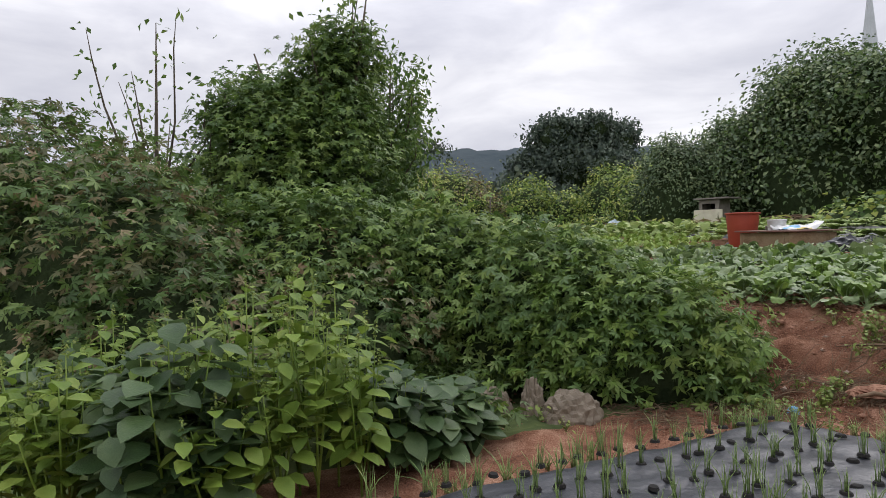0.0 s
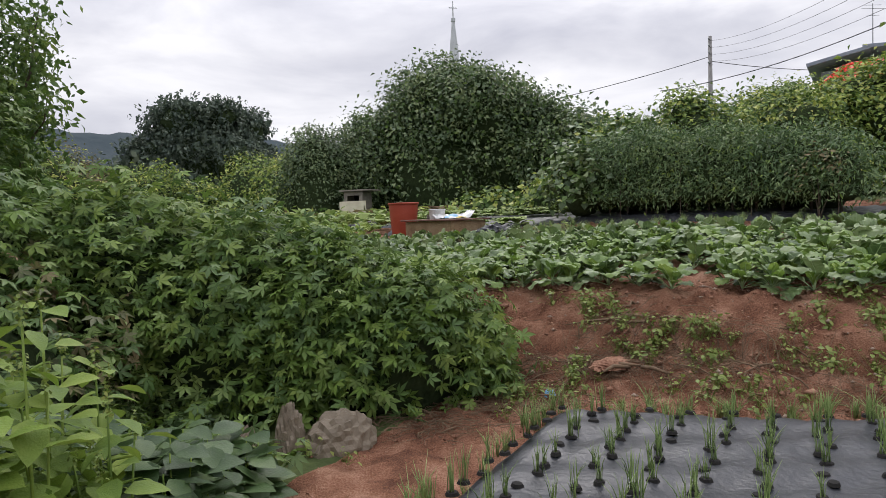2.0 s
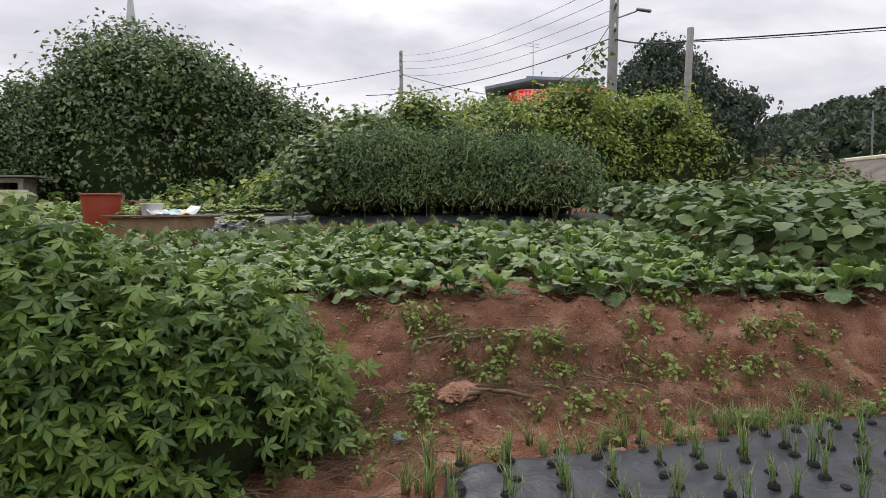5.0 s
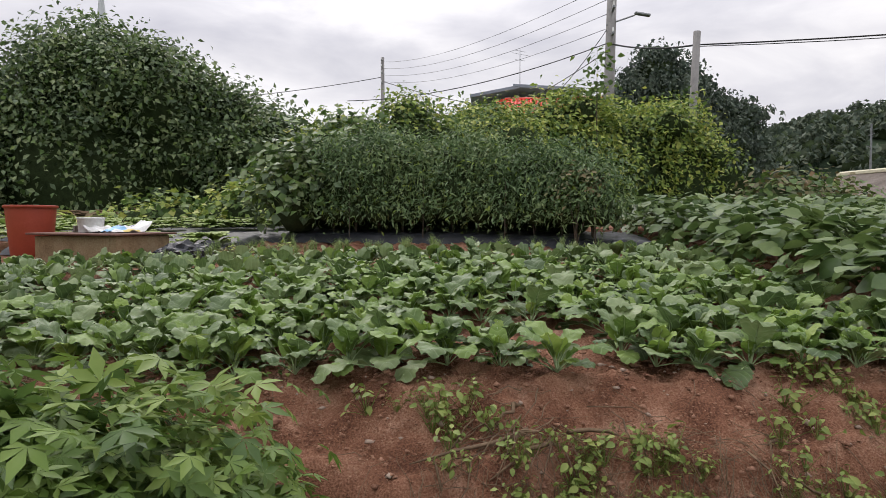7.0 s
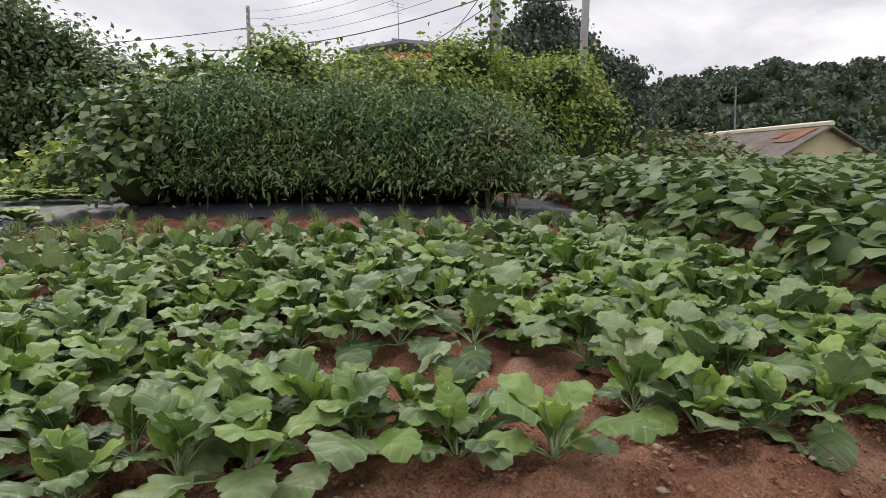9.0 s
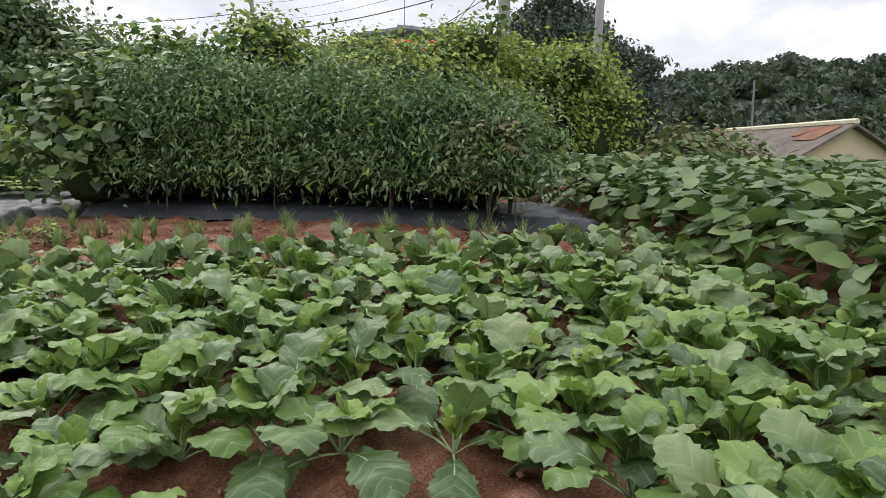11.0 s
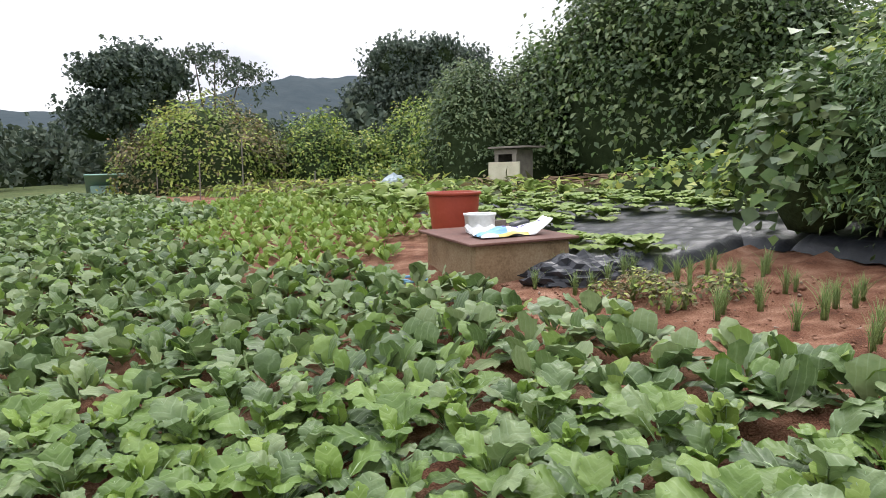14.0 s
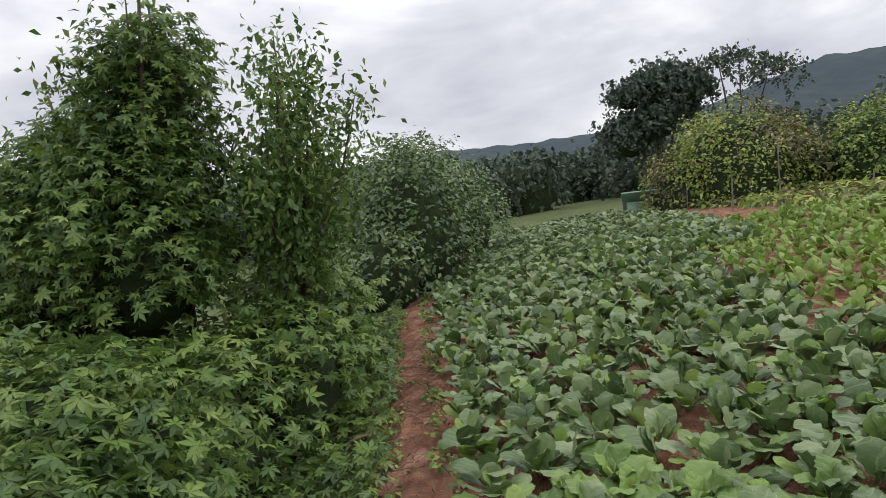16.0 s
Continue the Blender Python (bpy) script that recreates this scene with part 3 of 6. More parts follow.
soil_bits("soil_clods", 4200, 0.012, CLOD, (-0.5, 0.3, 1, 14), "crumbly soil clods on the footpath")
soil_bits("soil_clods", 2200, 0.02, CLOD, (-1.7, 0.4, -5, 2.0), "larger broken lumps of reddish soil on the bank")
soil_bits("pebbles", 480, 0.022, STONE, (-1.9, 0.5, -5, 1.5), "small pale stones scattered on the earth bank")
soil_bits("pebbles", 120, 0.035, STONE, (4.0, 6.0, -3, 4), "small pale stones on the onion plot")


# ---- radish field ----
def radish_leaf(length, width, seed, stations, across, young=False):
    """A lobed, scalloped and puckered radish leaf on its stalk, arching from the crown of the root."""
    g = np.random.default_rng(seed)
    ph = g.uniform(0, 6.3, 8)
    rise, bend = g.uniform(0.95, 1.45), g.uniform(0.7, 1.7)
    x = z = 0.0
    line, ang = [], rise
    fine = 48
    for i in range(fine + 1):
        line.append((x, z))
        x += math.cos(ang) * length / fine
        z += math.sin(ang) * length / fine
        ang -= bend / fine * (0.2 + 1.6 * i / fine)
    v, f, mi = [], [], []
    lobes = g.uniform(4.2, 5.4)
    for i in range(stations):
        k = i / (stations - 1)
        s = 0.22 + 0.78 * k
        cx, cz = line[int(round(s * fine))]
        swell = 0.5 if young else 0.62
        if k < swell:
            env = 0.20 + 0.80 * math.sin(0.5 * math.pi * (k / swell)) ** (1.1 if young else 1.7)
        else:
            env = math.sqrt(max(0.03, 1 - ((k - swell) / (1.015 - swell)) ** 2.3))
        row = []
        for j in range(across):
            u = j / (across - 1) * 2 - 1
            side = 0 if u < 0 else 1
            # rounded lobes with narrow notches between them, smaller and freer towards the stalk
            wave = abs(math.sin(math.pi * (k * lobes + ph[side] / 6.3))) ** 0.8
            cut = 0.05 if young else 0.24 * (1 - 0.55 * k) + 0.8 * max(0, 0.40 - k)
            tooth = 0 if young else 0.055 * (1 if (i + side) % 2 else -1)
            w = max(0.006, width * 0.5 * env * (1 - cut + cut * wave + tooth))
            ruff = (0.055 * abs(u) ** 1.5 * math.sin(k * 19 + ph[4 + side]) + 0.20 * abs(u) * (1 - 0.8 * k) - 0.12 * k * u * u + (0.05 if abs(abs(u) - 0.5) < 0.1 else 0) * math.sin(k * 14 + ph[6 + side]) + g.normal(0, 0.018) * abs(u)) * width
            row.append((cx + 0.2 * w * abs(u) * (1 - 0.7 * k), u * w, cz + ruff))
        v += row
    for i in range(stations - 1):
        for j in range(across - 1):
            q = i * across + j
            f.append((q, q + 1, q + across + 1, q + across))
            mi.append(0)
    # stalk and midrib, a three-sided rod
    base = len(v)
    pts = [0.0, 0.22, 0.5, 0.92]
    for i, s in enumerate(pts):
        cx, cz = line[int(round(s * fine))]
        r = 0.007 * (1 - 0.75 * s)
        v += [(cx, -r, cz + r * 0.2), (cx, r, cz + r * 0.2), (cx - 0.3 * r, 0, cz + r * 1.6)]
    for i in range(len(pts) - 1):
        q = base + i * 3
        for a1, b1 in ((0, 1), (1, 2), (2, 0)):
            f.append((q + a1, q + b1, q + 3 + b1, q + 3 + a1))
            mi.append(1)
    return np.array(v), f, mi


radish_leaves = []
for i in range(7):
    v, f, mi = radish_leaf(0.33 + 0.035 * (i % 3), 0.15 + 0.02 * (i % 3), 40 + i, 22, 5)
    radish_leaves.append((v, f, mi, RADISH_MID if i in (1, 4, 6) else RADISH))
for i in range(3):
    v, f, mi = radish_leaf(0.26, 0.115, 60 + i, 12, 5, True)
    radish_leaves.append((v, f, mi, RADISH_YOUNG))
radish_meshes = []
for v, f, mi, mt in radish_leaves:
    ob = link_mesh("leaf", v, f, [mt, RIB], None, "", mi, True)
    radish_meshes.append(ob.data)
    bpy.data.objects.remove(ob)


def radish_plant(seed):
    g = random.Random(seed)
    base = new("radish_plant")
    k = g.randint(9, 11)
    for i in range(k):
        me = radish_meshes[g.randrange(7) if g.random() < 0.86 else 7 + g.randrange(3)]
        ob = new("leaf", me)
        ob.parent = base
        s = g.uniform(0.62, 1.05)
        ob.matrix_basis = pose(0, 0, 0.0, g.uniform(-14, 14), g.uniform(12, 44) if i < 4 else g.uniform(-36, 18), i * 360 / k * 2.4 + g.uniform(-18, 18)) @ Matrix.Diagonal((s, s * g.uniform(0.9, 1.15), s, 1))
    for i in range(3):  # bright young leaves stand in the middle
        ob = new("leaf", radish_meshes[7 + g.randrange(3)])
        ob.parent = base
        s = g.uniform(0.6, 0.95)
        ob.matrix_basis = pose(0, 0, 0.02, g.uniform(-12, 12), g.uniform(-42, -12), i * 120 + g.uniform(-40, 40)) @ Matrix.Diagonal((s, s, s, 1))
    return tagged(base, "leafy radish plant with broad lobed grey-green leaves", "radish plant", "radish plants in the field")


def field_edge(e):
    """How far up from the bank's lip the first radishes stand."""
    return 0.10 + 0.05 * np.sin(e * 2.3) + 0.3 * step(1.6, 2.6, e) - 0.21 * np.clip(e - 3.4, 0, 30)


spots = []
for i, nn in enumerate(np.arange(0.0, 7.6, 0.285)):
    for ee in np.arange(-4.2, 26, 0.285):
        n_, e_ = nn + field_edge(ee) + rng.normal(0, 0.05), ee + 0.15 * (i % 2) + rng.normal(0, 0.06)
        top = 4.15 - 0.02 * e_ if e_ < 3.3 else (4.1 if e_ < 6.4 else (3.2 if e_ < 12 else 4.6))
        if e_ < -2.6 and n_ > 0.9:
            continue
        if n_ > top:
            continue
        spots.append((n_, e_))
spots = np.array(spots)
walk_pts = np.array([to_plan(p[1][0], p[1][1]) for p in PATH if p[0] > 9])
seg = np.concatenate([np.linspace(walk_pts[i], walk_pts[i + 1], 8) for i in range(len(walk_pts) - 1)])
clear = np.min(np.hypot(spots[:, None, 0] - seg[None, :, 0], spots[:, None, 1] - seg[None, :, 1]), axis=1) > 0.2
spots = spots[clear]
close = np.hypot(spots[:, 0] - 0.6, (spots[:, 1] - 0.3) * 0.8)
order = np.argsort(close)
plants = [radish_plant(s) for s in range(8)]
for j, i in enumerate(order[:225]):
    n_, e_ = spots[i]
    x, y = to_world(n_, e_)
    s = random.uniform(0.85, 1.12)
    m = Matrix.Translation((x, y, float(height(n_, e_)))) @ pose(0, 0, 0, 0, 0, random.uniform(0, 360))
    if j < 8:
        plants[j].matrix_basis = m @ Matrix.Diagonal((s, s, s, 1))
    else:
        copy_thing(plants[j % 8], m)

far_leaves = []
for i in range(6):
    v, f, mi = radish_leaf(0.36, 0.19, 80 + i, 9, 3)
    far_leaves.append((v, [q for q, k in zip(f, mi) if k == 0]))


def spread_leaves(spots_ne, per, shapes, mat_index, scale=1.0, dz=0.0, tilt=0.35):
    """Many upright rosettes joined: leaf shapes turned about the plant's middle."""
    out = []
    k = len(spots_ne)
    x, y = to_world(spots_ne[:, 0], spots_ne[:, 1])
    z = height(spots_ne[:, 0], spots_ne[:, 1]) + dz
    for j in range(per):
        v, f = shapes[j % len(shapes)]
        v = v[:int(max(max(q) for q in f)) + 1]
        a = rng.uniform(0, 6.3, k)
        t = rng.normal(0, tilt, k)
        s = rng.uniform(0.75, 1.12, k) * scale
        c, sn = np.cos(t)[:, None], np.sin(t)[:, None]
        vx = (v[None, :, 0] * c - v[None, :, 2] * sn) * s[:, None]
        vz = (v[None, :, 0] * sn + v[None, :, 2] * c) * s[:, None]
        vy = v[None, :, 1] * s[:, None]
        ca, sa = np.cos(a)[:, None], np.sin(a)[:, None]
        vv = np.stack([vx * ca - vy * sa + x[:, None], vx * sa + vy * ca + y[:, None], vz + z[:, None]], -1).reshape(-1, 3)
        out.append((vv, [np.arange(k)[:, None] * len(v) + np.array(q)[None] for q in f], mat_index))
    return out


rest = spots[order[225:]]
sets = spread_leaves(rest[:900], 7, far_leaves, 0, 0.85, 0.0, 0.42)
thin_leaves = []
for i in range(5):
    v, f, mi = radish_leaf(0.36, 0.20, 120 + i, 6, 3)
    thin_leaves.append((v, [q for q, k in zip(f, mi) if k == 0]))
sets += spread_leaves(rest[900:], 6, thin_leaves, 0, 0.85, 0.0, 0.42)
young = [radish_leaf(0.27, 0.12, 90, 7, 3, True)]
young = [(young[0][0], [q for q, k in zip(young[0][1], young[0][2]) if k == 0])]
sets += spread_leaves(rest, 1, young, 1)
sets += spread_leaves(rest[:900], 2, far_leaves[:2], 2, 0.8, 0.0, 0.35)
tagged(leaf_mesh("radish_field", sets, [RADISH, RADISH_YOUNG, RADISH_MID]), "rows of leafy grey-green radish plants further up the field", "radish field", "", "stuff")

# ---- pale young greens and cabbages beyond the concrete box ----
pale = []
for nn in np.arange(3.3, 9.0, 0.27):
    for ee in np.arange(6.2, 16, 0.27):
        n_, e_ = nn - 0.02 * ee + rng.normal(0, 0.04), ee + rng.normal(0, 0.05)
        if n_ > 5.0 and e_ < 7.4 or math.hypot(n_ - 5.3, e_ - 5.4) < 1.05 or (n_ < 4.4 and e_ < 6.5) or n_ > 6.6 and e_ < 9:
            continue
        if (n_ > 3.2 if e_ < 12 else n_ > 4.6):
            pale.append((n_, e_))
tagged(leaf_mesh("young_greens", spread_leaves(np.array(pale), 7, young, 0, 0.85), [RADISH_YOUNG]), "bed of pale yellow-green young leafy vegetables", "vegetable bed", "", "stuff")


cab_leaves = []
for i in range(4):
    lv, lf, mi = radish_leaf(0.34 - 0.03 * i, 0.24, 200 + i, 9, 5, True)
    ob = link_mesh("leaf", lv, [q for q, k in zip(lf, mi) if k == 0], CABBAGE, None, "", None, True)
    cab_leaves.append(ob.data)
    bpy.data.objects.remove(ob)


def cabbage():
    base = new("chinese_cabbage")
    for i in range(12):
        ob = new("leaf", cab_leaves[i // 3])
        ob.parent = base
        ob.matrix_basis = pose(0, 0, 0, 0, 24 - 62 * i / 12, i * 137.5)
    return tagged(base, "open pale green chinese cabbage growing through black film", "cabbage", "cabbages on the film beds")


first_cab, far_cab = None, []
for row_n in (5.95, 6.7, 7.5, 8.4, 9.3):
    for ee in np.arange(3.6 if row_n < 7 else 3.0, 13.5, 0.50):
        if math.hypot(row_n - 5.4, ee - 5.3) < 0.75 or (row_n < 6.5 and ee > 7.2):
            continue
        if 6.2 < row_n < 8 and ee < 5.4:
            continue
        n_, e_ = row_n + rng.normal(0, 0.06), ee + rng.normal(0, 0.07)
        if ee > 7.5:
            far_cab.append((n_, e_))
            continue
        x, y = to_world(n_, e_)
        m = Matrix.Translation((x, y, float(height(n_, e_)) + 0.10)) @ pose(0, 0, 0, 0, 0, random.uniform(0, 360))
        if first_cab is None:
            first_cab = cabbage()
            first_cab.matrix_basis = m @ Matrix.Diagonal((1.15, 1.15, 1.0, 1))
        else:
            copy_thing(first_cab, m)
cab_far = []
for i in range(3):
    lv, lf, mi = radish_leaf(0.32 - 0.03 * i, 0.24, 210 + i, 7, 3, True)
    cab_far.append((lv, [q for q, k in zip(lf, mi) if k == 0]))
tagged(leaf_mesh("cabbage_rows", spread_leaves(np.array(far_cab), 11, cab_far, 0, 1.1, 0.1, 0.45), [CABBAGE]), "rows of pale green cabbages further along the film beds", "cabbage rows", "", "stuff")


def film_bed(n0, n1, e0, e1, rise, holes=None, label="", name="mulch_film", pitch=0.06, skew=0.0):
    """A raised bed wrapped in black film, wrinkled, its hem buried in soil."""
    ns, es = np.arange(n0, n1 + 1e-6, pitch), np.arange(e0, e1 + 1e-6, pitch)
    A, B = np.meshgrid(ns, es, indexing="ij")
    edge = np.minimum(np.minimum(A - n0, n1 - A), np.minimum(B - e0, e1 - B))
    lift = rise * step(-0.01, 0.16, edge) - 0.03 * (edge < 0.03)
    A = A + skew * B
    wr = 0.007 * np.sin(B * 31 + 2 * np.sin(A * 7)) + 0.006 * np.sin(A * 17 + B * 9) + rng.normal(0, 0.002, A.shape)
    Z = height(A, B) + lift + wr + 0.03
    X, Y = to_world(A, B)
    v = np.stack([X, Y, Z], -1).reshape(-1, 3)
    i = np.arange(A.size).reshape(A.shape)
    q = np.stack([i[:-1, :-1], i[1:, :-1], i[1:, 1:], i[:-1, 1:]], -1).reshape(-1, 4)[:, ::-1]
    ob = leaf_mesh(name, [(v, [q], 0)], [MULCH])
    ob.data.polygons.foreach_set("use_smooth", np.ones(len(ob.data.polygons), bool))
    return tagged(ob, label, "mulch film", "", "structure")


film_bed(5.95, 7.5, -2.6, 3.0, 0.12, skew=0.4, label="black plastic mulch film under the chili plants")
film_bed(5.6, 7.6, 3.4, 6.8, 0.10, label="grey-black plastic mulch film under cabbages")
film_bed(7.1, 9.7, 3.0, 13.5, 0.08, label="black plastic mulch film under rows of cabbages")


# ---- lower plot: film bed with onion seedlings ----
def onion_mesh(blades, h, seed, lean=0.35):
    g = np.random.default_rng(seed)
    tubes = []
    for i in range(blades):
        a, l = g.uniform(0, 6.3), abs(g.normal(0, lean))
        hh = h * g.uniform(0.6, 1.1)
        o = g.normal(0, 0.012, 2)
        pts = [(o[0] + math.cos(a) * l * hh * k * k, o[1] + math.sin(a) * l * hh * k * k, hh * k * (1 - 0.2 * l * k)) for k in (0, 0.35, 0.7, 1.0)]
        tubes.append(tube_through(pts, [0.0032, 0.0034, 0.0026, 0.0006], 3))
    return join_tubes(tubes)


onion_me = []
for s in range(6):
    v, f = onion_mesh(10, 0.24, s, 0.22)
    ob = link_mesh("onion_seedling", [tuple(p) for p in v], f, ONION, None, "", None, True)
    onion_me.append(ob.data)
    bpy.data.objects.remove(ob)
BED = (-5.0, -2.0, -4.6, 0.12)
SKEW = -0.34
film = film_bed(BED[0], BED[1], BED[2], BED[3], 0.10, skew=SKEW, label="shiny wrinkled black plastic mulch film with planting holes")
hole_me = None
for i, n_ in enumerate(np.arange(BED[0] + 0.18, BED[1] - 0.1, 0.135)):
    for j, e_ in enumerate(np.arange(BED[2] + 0.15, BED[3] - 0.08, 0.235)):
        a, b = n_ + SKEW * e_ + rng.normal(0, 0.012), e_ + rng.normal(0, 0.012) + 0.03 * (i % 2)
        x, y = to_world(a, b)
        z = float(height(a, b)) + 0.136
        if hole_me is None:
            # Solid cap on the film, coloured near-black for the shade in a hole.
            bm = bmesh.new()
            ring = []
            for k in range(9):
                t = 2 * math.pi * k / 9
                ring.append((bm.verts.new((0.034 * math.cos(t), 0.027 * math.sin(t), -0.006)), bm.verts.new((0.026 * math.cos(t), 0.021 * math.sin(t), 0.009))))
            for k in range(9):
                bm.faces.new((ring[k][0], ring[(k + 1) % 9][0], ring[(k + 1) % 9][1], ring[k][1]))
            bm.faces.new([r[1] for r in ring])
            hole = part("planting_hole", bm, DARK, film, "planting hole, a solid cap in shade-black")
            hole_me = hole.data
        else:
            hole = new("planting_hole", hole_me)
            hole.parent = film
        hole.matrix_basis = pose(x, y, z, 0, 0, random.uniform(0, 360))
        if random.random() < 0.82:
            ob = new("onion_seedling", random.choice(onion_me))
            s = random.uniform(0.5, 0.9)
            ob.matrix_basis = pose(x, y, z - 0.004, 0, 0, random.uniform(0, 360)) @ Matrix.Diagonal((s, s, s, 1))
            tagged(ob, "tuft of thin green onion seedlings in a film hole", "onion seedling", "onion seedlings on the film bed")
v, f = onion_mesh(44, 0.34, 50, 0.3)
clump_me = link_mesh("green_onion", [tuple(p) for p in v], f, ONION, None, "", None, True)
v, f = onion_mesh(16, 0.22, 51, 0.45)
grass_me = link_mesh("grass_tuft", [tuple(p) for p in v], f, ONION, None, "", None, True)
cm, gm = clump_me.data, grass_me.data
bpy.data.objects.remove(clump_me)
bpy.data.objects.remove(grass_me)
for row_e in np.arange(-2.6, 4.2, 0.44):
    for n_ in np.arange(4.72, 5.45 + 0.25 * row_e, 0.17):
        if random.random() < 0.2:
            continue
        a, b = n_ + rng.normal(0, 0.04), row_e + rng.normal(0, 0.05)
        x, y = to_world(a, b)
        ob = new("green_onion", cm)
        s = random.uniform(0.5, 0.78)
        ob.matrix_basis = pose(x, y, float(height(a, b)), 0, 0, random.uniform(0, 360)) @ Matrix.Diagonal((s, s, s, 1))
        tagged(ob, "clump of upright green onion blades in bare soil", "green onion", "green onion rows")
for i in range(70):
    b = rng.uniform(-4.5, 0.2)
    a = rng.uniform(-1.98, -1.55) + SKEW * b
    if i < 16:
        a, b = rng.uniform(-4.4, -1.9), 0.2 + rng.normal(0, 0.06)
    x, y = to_world(a, b)
    ob = new("grass_tuft", gm)
    s = random.uniform(0.5, 1.0)
    ob.matrix_basis = pose(x, y, float(height(a, b)), 0, 0, random.uniform(0, 360)) @ Matrix.Diagonal((s, s, s, 1))
    tagged(ob, "thin grassy onion tuft at the foot of the bank", "grass tuft", "tufts along the film bed")


# ---- weeds and vines at the left of the walk ----
foliage_thing("hop_vine_mass", [(1.45, 5.8, 0.2, 0.72, 0.6, 0.68), (1.95, 5.85, 0.05, 0.45, 0.4, 0.5), (0.95, 5.95, 0.25, 0.7, 0.6, 0.8)], 5200, 0.10, PALM, HOP, "low bright green hop vine mound at the foot of the bank", "vine", mats2=(HOP_FRESH, 0.55), core=0.82)
foliage_thing("hop_vine_mass", [(0.3, 6.4, 0.3, 1.1, 0.85, 1.0), (-0.8, 6.7, 0.5, 1.3, 1.0, 1.1), (-2.2, 6.1, 0.5, 1.4, 1.1, 1.35)], 11000, 0.105, PALM, HOP, "dense dark green hop vines covering a bank", "vine", mats2=(HOP_FRESH, 0.35), core=0.84)
foliage_thing("hop_vine_mass", [(-3.6, 4.6, 0.4, 1.4, 1.2, 1.8), (-5.4, 4.8, 0.5, 1.8, 1.5, 2.3), (-2.6, 4.4, 0.1, 1.2, 1.0, 1.1), (-1.6, 5.2, 0.1, 1.1, 0.8, 1.0)], 12000, 0.105, PALM, HOP, "tall rank hop vines with fading brownish leaves", "vine", mats2=(HOP_BROWN, 0.35), core=0.84)
foliage_thing("vine_covered_tree", [(-3.6, 7.3, 1.7, 1.15, 1.05, 1.35), (-3.0, 7.8, 2.9, 0.65, 0.65, 1.0), (-2.8, 7.95, 3.7, 0.45, 0.45, 0.7), (-3.8, 7.2, 2.8, 0.55, 0.55, 0.7), (-2.7, 7.6, 2.0, 0.7, 0.7, 0.95), (-2.75, 7.7, 2.9, 0.5, 0.5, 0.5)], 12000, 0.10, PALM, HOP, "small tree smothered in green hop vines", "tree", mats2=(HOP_FRESH, 0.35), trunk=limbs(-2.8, 7.6, -0.3, [(-2.4, 7.9, 4.7), (-2.9, 7.5, 3.6), (-3.7, 7.1, 3.9)]), core=0.7, depth=(0.7, 1.3))


def thin_tree(x, y, top, spread, leaves, seed, label):
    """A slender tree with open limbs and hanging leaves."""
    g = np.random.default_rng(seed)
    z0 = ground_at(x, y) - 0.1
    tubes, tips = [], []
    for i in range(9):
        a = g.uniform(0, 6.3)
        r, h = spread * g.uniform(0.25, 1.0), z0 + (top - z0) * g.uniform(0.6, 1.0)
        f0 = g.uniform(0.25, 0.5)
        p0 = np.array([x, y, z0 + (top - z0) * f0])
        p1 = np.array([x + r * math.cos(a), y + r * math.sin(a), h])
        pts = [tuple(p0 + (p1 - p0) * np.array([k ** 0.8, k ** 0.8, k]) + g.normal(0, 0.03, 3)) for k in (0, 0.3, 0.6, 0.85, 1)]
        tubes.append(tube_through(pts, [0.028, 0.02, 0.014, 0.009, 0.004], 5))
        for k in np.linspace(0.25, 1, 12):
            tips.append(p0 + (p1 - p0) * np.array([k ** 0.8, k ** 0.8, k]))
    tubes.append(tube_through([(x, y, z0), (x + 0.03, y, z0 + (top - z0) * 0.3), (x - 0.04, y + 0.03, z0 + (top - z0) * 0.6), (x + 0.05, y, top)], [0.055, 0.045, 0.03, 0.006], 7))
    for k in np.linspace(0.2, 1, 14):
        tips.append(np.array([x, y, z0 + (top - z0) * k]))
    base = new("slender_tree")
    base.location = (x, y, z0 + 0.1)
    inv = Matrix.Translation((-x, -y, -z0 - 0.1))
    vs, fs = join_tubes(tubes)
    t = link_mesh("trunk", [tuple(p) for p in vs], fs, TWIG, None, "", None, True)
    tips = np.array(tips)
    p = tips[g.integers(0, len(tips), leaves)] + g.normal(0, 0.16, (leaves, 3))
    out = g.normal(size=(leaves, 3)) * np.array([1, 1, 0.4])
    out /= np.linalg.norm(out, axis=1)[:, None]
    cut = leaves * 3 // 4
    v, f = scatter(SMALL, p[:cut], out[:cut], g.uniform(0.06, 0.12, cut), 0.5, 0.6, 0.7, g)
    v2, f2 = scatter(LANCE, p[cut:], out[cut:], g.uniform(0.08, 0.15, leaves - cut), 0.3, 0.6, 1.2, g)
    lv = leaf_mesh("leaves", [(v, f, 0), (v2, f2, 1)], [HOP, HOP_FRESH])
    for ob in (t, lv):
        ob.parent = base
        ob.matrix_parent_inverse = inv
    return tagged(base, label, "tree")


thin_tree(-2.7, 8.0, 4.9, 1.0, 1900, 8, "thin shoots of a tree standing out of its vines")
thin_tree(-4.1, 6.9, 3.5, 0.7, 500, 9, "thin airy sapling above the vines")
thin_tree(-2.7, 9.2, 4.3, 1.0, 5200, 3, "slender tree with thin bare-tipped limbs and hanging leaves")
thin_tree(-4.9, 6.5, 4.3, 1.1, 420, 4, "half bare sapling rising out of the vines")
thin_tree(-3.9, 9.6, 4.2, 0.9, 3200, 5, "slender tree with thin limbs beside the field path")
